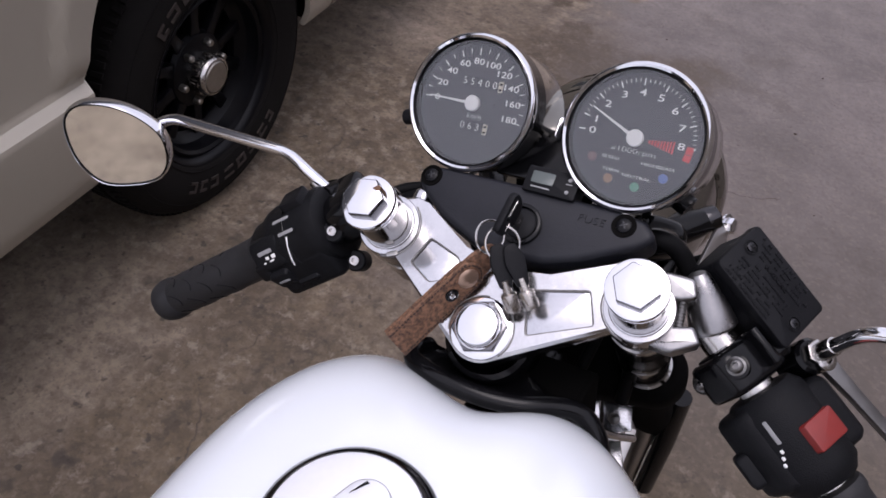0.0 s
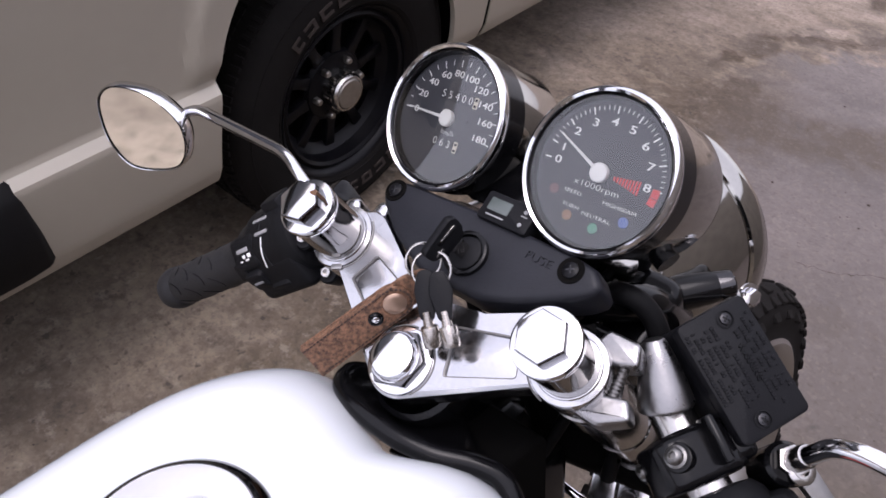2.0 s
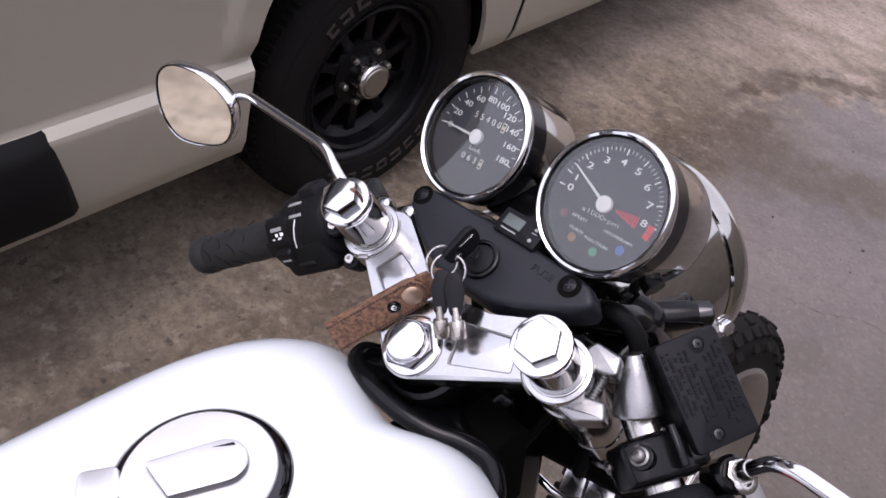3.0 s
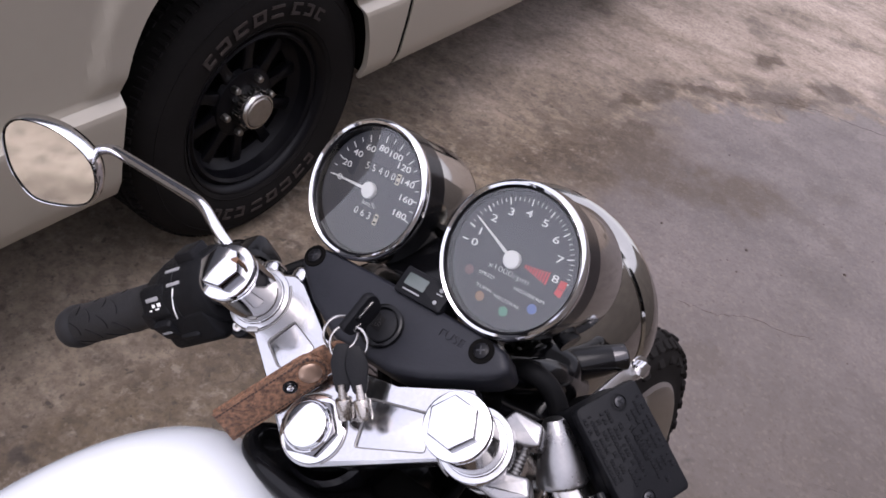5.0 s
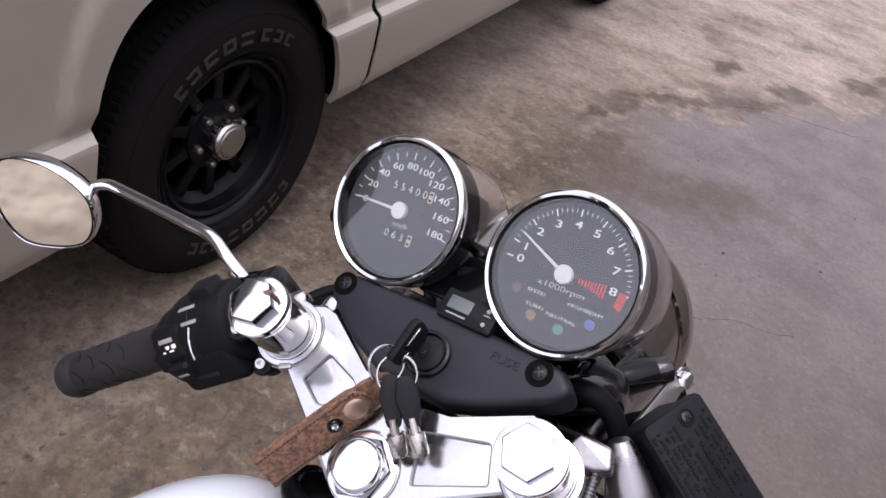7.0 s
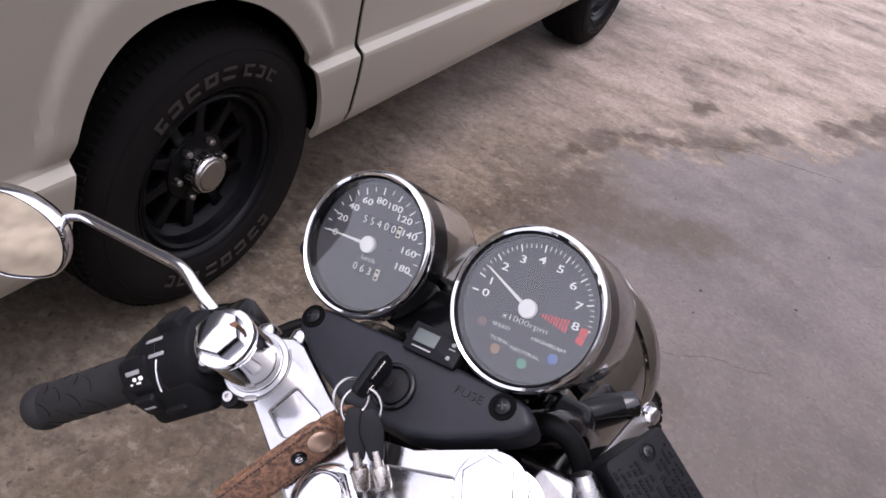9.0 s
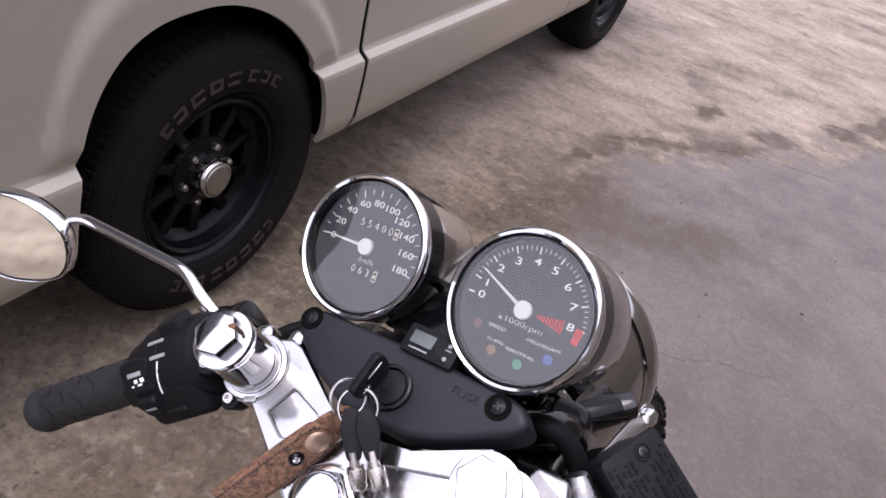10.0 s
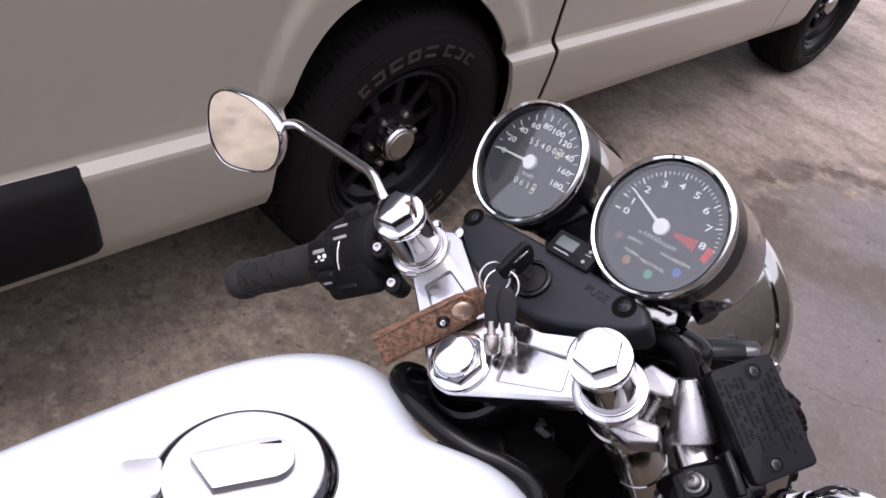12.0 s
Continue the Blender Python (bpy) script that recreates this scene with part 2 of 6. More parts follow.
    warp.inputs["Scale"].default_value, warp.inputs["Detail"].default_value = 9.0, 5
    k.new(geo.outputs["Position"], warp.inputs["Vector"])
    shift = n.new("ShaderNodeVectorMath")
    shift.operation = "MULTIPLY_ADD"
    shift.inputs[1].default_value, shift.inputs[2].default_value = (0.24, 0.24, 0.0), (-0.12, -0.12, 0.0)
    k.new(warp.outputs["Color"], shift.inputs[0])
    moved = n.new("ShaderNodeVectorMath")
    k.new(geo.outputs["Position"], moved.inputs[0]), k.new(shift.outputs[0], moved.inputs[1])
    stain = None
    for sx, sy, sl, sw, turn in ((0.36, 0.98, 0.20, 0.055, 70), (0.46, 1.30, 0.16, 0.05, 66), (0.36, 1.49, 0.06, 0.045, 80), (0.41, 1.68, 0.12, 0.06, 65), (0.58, 1.92, 0.16, 0.035, 35), (0.82, 2.12, 0.16, 0.05, 48),
                                 (0.95, 2.42, 0.10, 0.06, 60), (1.21, 2.84, 0.10, 0.06, 60), (1.36, 3.10, 0.20, 0.06, 60), (0.64, 2.40, 0.10, 0.06, 70), (0.84, 1.26, 0.22, 0.11, 40), (0.52, 1.14, 0.26, 0.17, 62)):
        mp = n.new("ShaderNodeMapping")
        mp.vector_type = "TEXTURE"
        mp.inputs["Location"].default_value, mp.inputs["Rotation"].default_value, mp.inputs["Scale"].default_value = (sx, sy, 0), (0, 0, radians(turn)), (sl, sw, 1)
        k.new(moved.outputs[0], mp.inputs["Vector"])
        ln = n.new("ShaderNodeVectorMath")
        ln.operation = "LENGTH"
        k.new(mp.outputs[0], ln.inputs[0])
        one = ramp(ln.outputs["Value"], 0.75, 1.45, 1, 0)
        stain = one if stain is None else math_node("MAXIMUM", stain, one)
    base = mix(math_node("MULTIPLY", stain, ramp(noise_tex(11, 5, 0.6, offset=(3, 3, 0)), 0.32, 0.52, 0.5, 0.95)), base, (0.060, 0.042, 0.028))
    # damp stains on the edge of the patch
    near_edge = ramp(math_node("ABSOLUTE", math_node("ADD", line, ramp(wob, 0, 1, -0.30, 0.44)), 0.0), 0.16, 0.38, 1, 0)
    damp = math_node("MULTIPLY", near_edge, ramp(noise_tex(5.2, 6, 0.58, offset=(1, 8, 0)), 0.44, 0.51))
    damp = math_node("MULTIPLY", damp, ramp(px, 0.15, 0.34))
    base = mix(ramp(damp, 0, 1, 0, 0.55), base, (0.060, 0.043, 0.032))
    spots = math_node("MULTIPLY", ramp(noise_tex(2.9, 5, 0.6, offset=(7, 3, 0)), 0.58, 0.66), ramp(px, 0.1, 0.4))
    base = mix(ramp(spots, 0, 1, 0, 0.6), base, (0.070, 0.055, 0.045))
    wet = math_node("MULTIPLY", ramp(noise_tex(2.1, 5, 0.62, offset=(11, 5, 0)), 0.50, 0.60), ramp(py, 0.6, -0.2))
    base = mix(ramp(wet, 0, 1, 0, 0.6), base, (0.066, 0.050, 0.038))
    # browner, mottled concrete away from the worn and the smooth parts
    old = math_node("MULTIPLY", math_node("SUBTRACT", 1.0, patch), math_node("SUBTRACT", 1.0, math_node("MULTIPLY", far, 0.75)))
    warm = n.new("ShaderNodeMix")
    warm.data_type, warm.blend_type = "RGBA", "MULTIPLY"
    warm.inputs["B"].default_value = (0.99, 0.96, 0.85, 1)
    k.new(old, warm.inputs["Factor"]), k.new(base, warm.inputs["A"])
    base = warm.outputs["Result"]
    base = mix(math_node("MULTIPLY", old, ramp(noise_tex(21.0, 6, 0.68, offset=(8, 1, 0)), 0.46, 0.62, 0, 0.42)), base, (0.054, 0.041, 0.029))
    base = mix(math_node("MULTIPLY", old, ramp(noise_tex(34.0, 5, 0.66, offset=(2, 9, 0)), 0.50, 0.66, 0, 0.32)), base, (0.225, 0.185, 0.140))
    base = mix(ramp(noise_tex(75.0, 4, 0.6, offset=(6, 6, 0)), 0.58, 0.68, 0, 0.5), base, (0.046, 0.035, 0.027))
    # coarse aggregate and grit
    vor = n.new("ShaderNodeTexVoronoi")
    vor.inputs["Scale"].default_value = 110
    k.new(geo.outputs["Position"], vor.inputs["Vector"])
    speck = n.new("ShaderNodeSeparateColor")
    k.new(vor.outputs["Color"], speck.inputs[0])
    base = mix(ramp(speck.outputs[0], 0.70, 1.0, 0, 0.14), base, (0.260, 0.207, 0.165))
    base = mix(ramp(speck.outputs[1], 0.84, 1.0, 0, 0.28), base, (0.053, 0.038, 0.029))
    base = mix(ramp(noise_tex(45, 6, 0.75), 0.36, 0.58, 0.34, 0.0), base, (0.062, 0.047, 0.037))
    # dark drip marks and oil blots
    base = mix(ramp(noise_tex(9.0, 3, 0.5, offset=(4, 4, 0)), 0.70, 0.76, 0, 0.6), base, (0.034, 0.028, 0.025))
    base = mix(math_node("MULTIPLY", old, ramp(noise_tex(13.0, 5, 0.62, offset=(14, 3, 0)), 0.56, 0.66, 0, 0.62)), base, (0.040, 0.031, 0.024))
    base = mix(math_node("MULTIPLY", old, ramp(noise_tex(32.0, 3, 0.5, offset=(3, 14, 0)), 0.64, 0.70, 0, 0.7)), base, (0.030, 0.024, 0.020))
    base = mix(math_node("MULTIPLY", old, ramp(noise_tex(18.0, 6, 0.7, offset=(12, 12, 0)), 0.56, 0.66, 0, 0.5)), base, (0.270, 0.225, 0.180))
    # hairline cracks
    cv = n.new("ShaderNodeTexVoronoi")
    cv.feature, cv.inputs["Scale"].default_value = "DISTANCE_TO_EDGE", 0.75
    wv = n.new("ShaderNodeVectorMath")
    wn_ = n.new("ShaderNodeTexNoise")
    wn_.inputs["Scale"].default_value, wn_.inputs["Detail"].default_value = 3.0, 6
    k.new(geo.outputs["Position"], wn_.inputs["Vector"])
    sc = n.new("ShaderNodeVectorMath")
    sc.operation = "SCALE"
    sc.inputs["Scale"].default_value = 0.45
    k.new(wn_.outputs["Color"], sc.inputs[0])
    k.new(geo.outputs["Position"], wv.inputs[0]), k.new(sc.outputs[0], wv.inputs[1])
    k.new(wv.outputs[0], cv.inputs["Vector"])
    crack = math_node("MULTIPLY", ramp(cv.outputs["Distance"], 0.0, 0.0030, 1, 0), ramp(noise_tex(1.3, 3, 0.5, offset=(6, 1, 0)), 0.52, 0.62))
    base = mix(ramp(crack, 0, 1, 0, 0.7), base, (0.046, 0.034, 0.030))
    k.new(base, b.inputs["Base Color"])
    rough = ramp(patch, 0, 1, 0.88, 0.64)
    k.new(math_node("SUBTRACT", rough, ramp(damp, 0, 1, 0, 0.15)), b.inputs["Roughness"])
    h = math_node("ADD", math_node("MULTIPLY", noise_tex(130, 5, 0.7), 0.6), math_node("MULTIPLY", noise_tex(16, 6), 0.5))
    h = math_node("SUBTRACT", h, math_node("MULTIPLY", crack, 0.8))
    bp = n.new("ShaderNodeBump")
    bp.inputs["Strength"].default_value, bp.inputs["Distance"].default_value = 0.55, 0.004
    k.new(h, bp.inputs["Height"]), k.new(bp.outputs[0], b.inputs["Normal"])
    return m


CONCRETE = concrete()


# ---- mesh helpers ----
def part(name, bm, material, parent=None, label="", sharp=38, m=None):
    """Link a bmesh as one object under a thing or a part. m: pose applied to the mesh itself."""
    if m is not None:
        bm.transform(m)
    bmesh.ops.recalc_face_normals(bm, faces=bm.faces)
    me = bpy.data.meshes.new(name)
    for f in bm.faces:
        f.smooth = True
    bm.to_mesh(me)
    bm.free()
    me.set_sharp_from_angle(angle=radians(sharp))
    me.materials.append(material)
    ob = new(name, me)
    if parent:
        ob.parent = parent
    if label:
        tagged(ob, label)
    return ob


def thing(name, label, category, m=None, group=""):
    ob = new(name)
    ob.empty_display_size = 0.05
    if m is not None:
        ob.matrix_world = m
    return tagged(ob, label, category, group)


def axis_pose(p, z, x=(1, 0, 0)):
    """Pose at p with its z axis along z and its x axis as near to x as can be."""
    z, x = Vector(z).normalized(), Vector(x)
    y = z.cross(x).normalized()
    x = y.cross(z)
    return Matrix((( x.x, y.x, z.x, p[0]), (x.y, y.y, z.y, p[1]), (x.z, y.z, z.z, p[2]), (0, 0, 0, 1)))


def span_pose(p, x, z):
    """Pose at p with its x axis along x and its z axis as near to z as can be."""
    x, z = Vector(x).normalized(), Vector(z)
    y = z.cross(x).normalized()
    z = x.cross(y)
    return Matrix(((x.x, y.x, z.x, p[0]), (x.y, y.y, z.y, p[1]), (x.z, y.z, z.z, p[2]), (0, 0, 0, 1)))


def lathe(profile, seg=48, bm=None, m=None, closed=False):
    """Turn (radius, height) pairs round z."""
    bm = bm or bmesh.new()
    m = m or Matrix()
    rings = []
    for r, z in profile:
        if r < 1e-6:
            rings.append([bm.verts.new(m @ Vector((0, 0, z)))])
        else:
            rings.append([bm.verts.new(m @ Vector((r * math.cos(2 * math.pi * i / seg), r * math.sin(2 * math.pi * i / seg), z))) for i in range(seg)])
    pairs = list(zip(rings, rings[1:])) + ([(rings[-1], rings[0])] if closed else [])
    for a, b in pairs:
        if len(a) == 1 and len(b) == 1:
            continue
        for i in range(seg):
            j = (i + 1) % seg
            if len(a) == 1:
                bm.faces.new((a[0], b[i], b[j]))
            elif len(b) == 1:
                bm.faces.new((a[i], a[j], b[0]))
            else:
                bm.faces.new((a[i], a[j], b[j], b[i]))
    return bm


def cyl(r, z0, z1, seg=32, bev=0.001, bm=None, m=None):
    return lathe([(0, z0), (r - bev, z0), (r, z0 + bev), (r, z1 - bev), (r - bev, z1), (0, z1)], seg, bm, m)


def prism(outline, z0, z1, bev=0.001, bm=None, m=None, taper=0.0, steps=2):
    """Extrude a closed outline from z0 to z1 with rounded top and bottom edges."""
    bm = bm or bmesh.new()
    m = m or Matrix()
    pts = [Vector((x, y)) for x, y in outline]
    if sum(a.x * b.y - b.x * a.y for a, b in zip(pts, pts[1:] + pts[:1])) < 0:
        pts.reverse()
    nn = len(pts)
    nor = []
    for i in range(nn):
        e1, e2 = (pts[i] - pts[i - 1]).normalized(), (pts[(i + 1) % nn] - pts[i]).normalized()
        d = Vector((e1.y, -e1.x)) + Vector((e2.y, -e2.x))
        d = d.normalized() / max(0.5, math.sqrt(max(0.05, (1 + e1.dot(e2)) / 2)))
        nor.append(d)
    levels = []
    for i in range(steps + 1):
        a = math.pi / 2 * i / steps
        levels.append((-bev * (1 - math.sin(a)), z0 + bev * (1 - math.cos(a))))
    for i in range(steps + 1):
        a = math.pi / 2 * i / steps
        levels.append((-bev * (1 - math.cos(a)) - taper, z1 - bev * (1 - math.sin(a))))
    rings = [[bm.verts.new(m @ Vector((p.x + d.x * o, p.y + d.y * o, z))) for p, d in zip(pts, nor)] for o, z in levels]
    for a, b in zip(rings, rings[1:]):
        for i in range(nn):
            j = (i + 1) % nn
            bm.faces.new((a[i], a[j], b[j], b[i]))
    bm.faces.new(rings[0][::-1]), bm.faces.new(rings[-1])
    return bm


def rrect(w, h, r, seg=5, cx=0.0, cy=0.0):
    out = []
    for sx, sy, a0 in ((1, 1, 0), (-1, 1, 90), (-1, -1, 180), (1, -1, 270)):
        for i in range(seg + 1):
            a = radians(a0 + 90 * i / seg)
            out.append((cx + sx * (w / 2 - r) + r * math.cos(a), cy + sy * (h / 2 - r) + r * math.sin(a)))
    return out


def circle(r, seg=32, cx=0.0, cy=0.0, a0=0.0):
    return [(cx + r * math.cos(2 * math.pi * i / seg + a0), cy + r * math.sin(2 * math.pi * i / seg + a0)) for i in range(seg)]


def hull(pts):
    pts = sorted(set((round(x, 6), round(y, 6)) for x, y in pts))

    def half(seq):
        out = []
        for p in seq:
            while len(out) > 1 and (out[-1][0] - out[-2][0]) * (p[1] - out[-2][1]) - (out[-1][1] - out[-2][1]) * (p[0] - out[-2][0]) <= 0:
                out.pop()
            out.append(p)
        return out[:-1]

    return half(pts) + half(pts[::-1])


def smooth_path(pts, n=8, closed=False):
    """Catmull-Rom through the points."""
    p = [Vector(q) for q in pts]
    ext = [p[-1]] + p + p[:2] if closed else [p[0] * 2 - p[1]] + p + [p[-1] * 2 - p[-2]]
    out = []
    for a, b, c, d in zip(ext, ext[1:], ext[2:], ext[3:]):
        for i in range(n):
            t = i / n
            out.append(0.5 * (2 * b + (c - a) * t + (2 * a - 5 * b + 4 * c - d) * t * t + (3 * b - a - 3 * c + d) * t ** 3))
    return out if closed else out + [p[-1]]


def fillet(pts, r, n=6):
    """Polyline with rounded corners of about radius r."""
    p = [Vector(q) for q in pts]
    out = [p[0]]
    for a, b, c in zip(p, p[1:], p[2:]):
        d1, d2 = (a - b), (c - b)
        k = min(r, d1.length * 0.45, d2.length * 0.45)
        s, e = b + d1.normalized() * k, b + d2.normalized() * k
        for i in range(n + 1):
            t = i / n
            out.append(s * (1 - t) ** 2 + b * 2 * t * (1 - t) + e * t * t)
    return out + [p[-1]]


def tube(pts, radius, seg=12, closed=False, bm=None, caps=True, flat=1.0):
    """Sweep a round (or flattened) section along a path; radius may be a list."""
    bm = bm or bmesh.new()
    p = [Vector(q) for q in pts]
    rs = radius if isinstance(radius, (list, tuple)) else [radius] * len(p)
    up, rings = None, []
    for i, q in enumerate(p):
        a = p[i - 1] if (i or closed) else p[0]
        b = p[(i + 1) % len(p)] if (i < len(p) - 1 or closed) else p[-1]
        d = (b - a).normalized()
        if up is None:
            up = d.orthogonal().normalized()
        up = (up - d * up.dot(d)).normalized()
        side = d.cross(up)
        rings.append([bm.verts.new(q + (up * math.cos(2 * math.pi * j / seg) * flat + side * math.sin(2 * math.pi * j / seg)) * rs[i]) for j in range(seg)])
    for a, b in list(zip(rings, rings[1:])) + ([(rings[-1], rings[0])] if closed else []):
        for j in range(seg):
            l = (j + 1) % seg
            bm.faces.new((a[j], a[l], b[l], b[j]))
    if caps and not closed:
        bm.faces.new(rings[0][::-1]), bm.faces.new(rings[-1])
    return bm


def box(sx, sy, sz, bev=0.001, bm=None, m=None, r=None):
    return prism(rrect(sx, sy, r or max(bev, min(sx, sy) * 0.08), 3), -sz / 2, sz / 2, bev, bm, m)


def words(text, size, m, material, parent, name="lettering", depth=0.00015, squash=1.0, thin=-0.00008):
    """Raised characters in the built-in font, turned into a mesh."""
    cu = bpy.data.curves.new(name, "FONT")
    cu.body, cu.size, cu.extrude, cu.align_x, cu.align_y = text, size, depth, "CENTER", "CENTER"
    cu.resolution_u, cu.offset = 3, thin
    tmp = new("tmp_text", cu)
    me = bpy.data.meshes.new_from_object(tmp.evaluated_get(bpy.context.evaluated_depsgraph_get()))
    bpy.data.objects.remove(tmp)
    bpy.data.curves.remove(cu)
    me.transform(m @ Matrix.Diagonal((squash, 1, 1, 1)))
    me.materials.clear()
    me.materials.append(material)
    me.name = name
    ob = new(name, me)
    ob.parent = parent
    return ob


def ring_arc(r0, r1, a0, a1, z, h, seg=10, bm=None, m=None):
    """Flat curved bar between two radii and two angles (degrees)."""
    bm = bm or bmesh.new()
    m = m or Matrix()
    lo, hi = [], []
    for i in range(seg + 1):
        a = radians(a0 + (a1 - a0) * i / seg)
        c, s = math.cos(a), math.sin(a)
        lo.append([bm.verts.new(m @ Vector((r * c, r * s, z))) for r in (r0, r1)])
        hi.append([bm.verts.new(m @ Vector((r * c, r * s, z + h))) for r in (r0, r1)])
    for i in range(seg):
        bm.faces.new((hi[i][0], hi[i][1], hi[i + 1][1], hi[i + 1][0]))
        bm.faces.new((lo[i][1], hi[i][1], hi[i + 1][1], lo[i + 1][1]))
        bm.faces.new((lo[i][0], lo[i + 1][0], hi[i + 1][0], hi[i][0]))
    return bm


# ---- ground ----
bm = bmesh.new()
xs = [-400, -60, -15, -5, -2, 0, 2, 5, 15, 60, 400]
gv = [[bm.verts.new((x, y, 0)) for x in xs] for y in xs]
for r0, r1 in zip(gv, gv[1:]):
    for i in range(len(xs) - 1):
        bm.faces.new((r0[i], r0[i + 1], r1[i + 1], r1[i]))
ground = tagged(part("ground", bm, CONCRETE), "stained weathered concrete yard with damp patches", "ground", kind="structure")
# hairline cracks
CRACK = mat("crack_dirt", (0.066, 0.053, 0.046), 0.95, vary=0.3, scale=60, spec=0.1)
crk = random.Random(3)
for ends in (((0.93, 0.645), (1.03, 0.685), (1.09, 0.736), (1.219, 0.781), (1.27, 0.81)), ((0.50, 1.874), (0.635, 1.94), (0.758, 2.046), (0.919, 2.172), (1.01, 2.196), (1.152, 2.234), (1.31, 2.288))):
    line = [q + Vector((crk.uniform(-0.006, 0.006), crk.uniform(-0.006, 0.006), 0)) for q in smooth_path([Vector((x, y, 0)) for x, y in ends], 7)]
    part("crack", tube(line, [0.0004] + [crk.uniform(0.0003, 0.0010) for q in line[2:]] + [0.0004], 6), CRACK, ground, "dark hairline crack")

# loose dark grit and crumbs
grt = random.Random(21)
crumbs = [(grt.uniform(-0.1, 2.0), grt.uniform(-0.9, 2.4), 0.0006 + 0.0022 * grt.random() ** 3) for i in range(420)]
crumbs += [(1.001, 1.026, 0.0055), (1.277, 1.179, 0.0065), (0.778, 1.496, 0.004), (1.328, 1.599, 0.004), (1.012, 0.902, 0.0035), (0.756, 0.922, 0.0045)]
bm = bmesh.new()
for x, y, r in crumbs:
    k, tall = grt.choice((5, 6, 7)), grt.uniform(0.5, 0.9)
    a0, sq = grt.uniform(0, 6.28), grt.uniform(0.5, 0.9)
    low = [bm.verts.new((x + r * math.cos(a0 + 6.283 * i / k), y + r * sq * math.sin(a0 + 6.283 * i / k), 0.0)) for i in range(k)]
    hi = [bm.verts.new((x + 0.6 * r * math.cos(a0 + 6.283 * i / k), y + 0.6 * r * sq * math.sin(a0 + 6.283 * i / k), r * tall * grt.uniform(0.7, 1.0))) for i in range(k)]
    for i in range(k):
        bm.faces.new((low[i], low[(i + 1) % k], hi[(i + 1) % k], hi[i]))
    bm.faces.new(hi)
tagged(part("grit", bm, CRACK), "scattered dark grit and crumbs lying on concrete", "grit", kind="stuff")

# unseen walls added behind the camera and beyond the bike, dimming light and reflections
WALL = mat("unseen_wall", (0.20, 0.175, 0.150), 0.85, vary=0.25, scale=2.5, bump=0.4, bump_scale=60)
for name, sx, sy, x, y in (("dimming_wall_east", 0.2, 22.0, 3.8, -3.0), ("dimming_wall_south", 16.0, 0.2, -4.3, -14.1)):
    tagged(part(name, prism(rrect(sx, sy, 0.02, 2, x, y), 0.0, 3.2 if sx < 1 else 2.2, 0.01), WALL), "plain grey-brown wall added out of view to dim the light", "wall", kind="structure")


# ---- van ----
van = thing("van", "beige panel van parked on concrete, black steel wheels", "van")
ARCHES = ((-0.090, 0.296, 0.413, 0.766), (2.500, 0.330, 0.440, 0.766))
SILL, REAR, FRONT = 0.318, -1.46, 3.35


def van_x(z):
    """Side of the body, seen end on: a rolled sill, a ledge at 0.54 m, then the plain side."""
    ks = ((0.30, -0.012), (0.325, 0.004), (0.36, 0.018), (0.45, 0.027), (0.516, 0.030), (0.525, 0.027), (0.536, 0.009), (0.546, 0.004), (0.62, 0.004), (0.9, 0.012), (1.2, 0.004), (1.5, -0.05), (1.95, -0.16))
    for (z0, x0), (z1, x1) in zip(ks, ks[1:]):
        if z <= z1:
            return x0 + (x1 - x0) * max(0, (z - z0)) / (z1 - z0)
    return ks[-1][1]


def arch_shape(y, c, back, fore):
    """How far y lies along the arch (0 its crown, 1 its foot) and the two powers of its curve there."""
    return (abs(y - c) / back, 3.0, 2.5) if y < c else (abs(y - c) / fore, 1.8, 2.0)


def arch_z(y):
    """Lower edge of the body at y: the sill, or the rim of a wheel arch."""
    best = SILL
    for c, back, fore, top in ARCHES:
        u, p, q = arch_shape(y, c, back, fore)
        if u < 1:
            best = max(best, SILL + (top - SILL) * (1 - u ** p) ** (1 / q))
    return best


def flare(y, z):
    out = 0.0
    for c, back, fore, top in ARCHES:
        u, p, q = arch_shape(y, c, back, fore)
        d = (u ** p + (max(0.0, z - SILL) / (top - SILL)) ** q) ** (2 / (p + q)) - 1
        if -0.3 < d < 0.22:
            k = min(1.0, (0.22 - d) / 0.06)
            out = max(out, 0.016 * k * k * (3 - 2 * k))
    return out * max(0.0, min(1.0, (z - 0.54) / 0.03))


ZROWS = [0.318, 0.325, 0.335, 0.35, 0.36, 0.38, 0.41, 0.44, 0.47, 0.50, 0.512, 0.518, 0.524, 0.530, 0.536, 0.541, 0.546, 0.55, 0.56, 0.58] + [0.6 + 0.02 * i for i in range(20)] + [1.0, 1.1, 1.2, 1.3, 1.36]


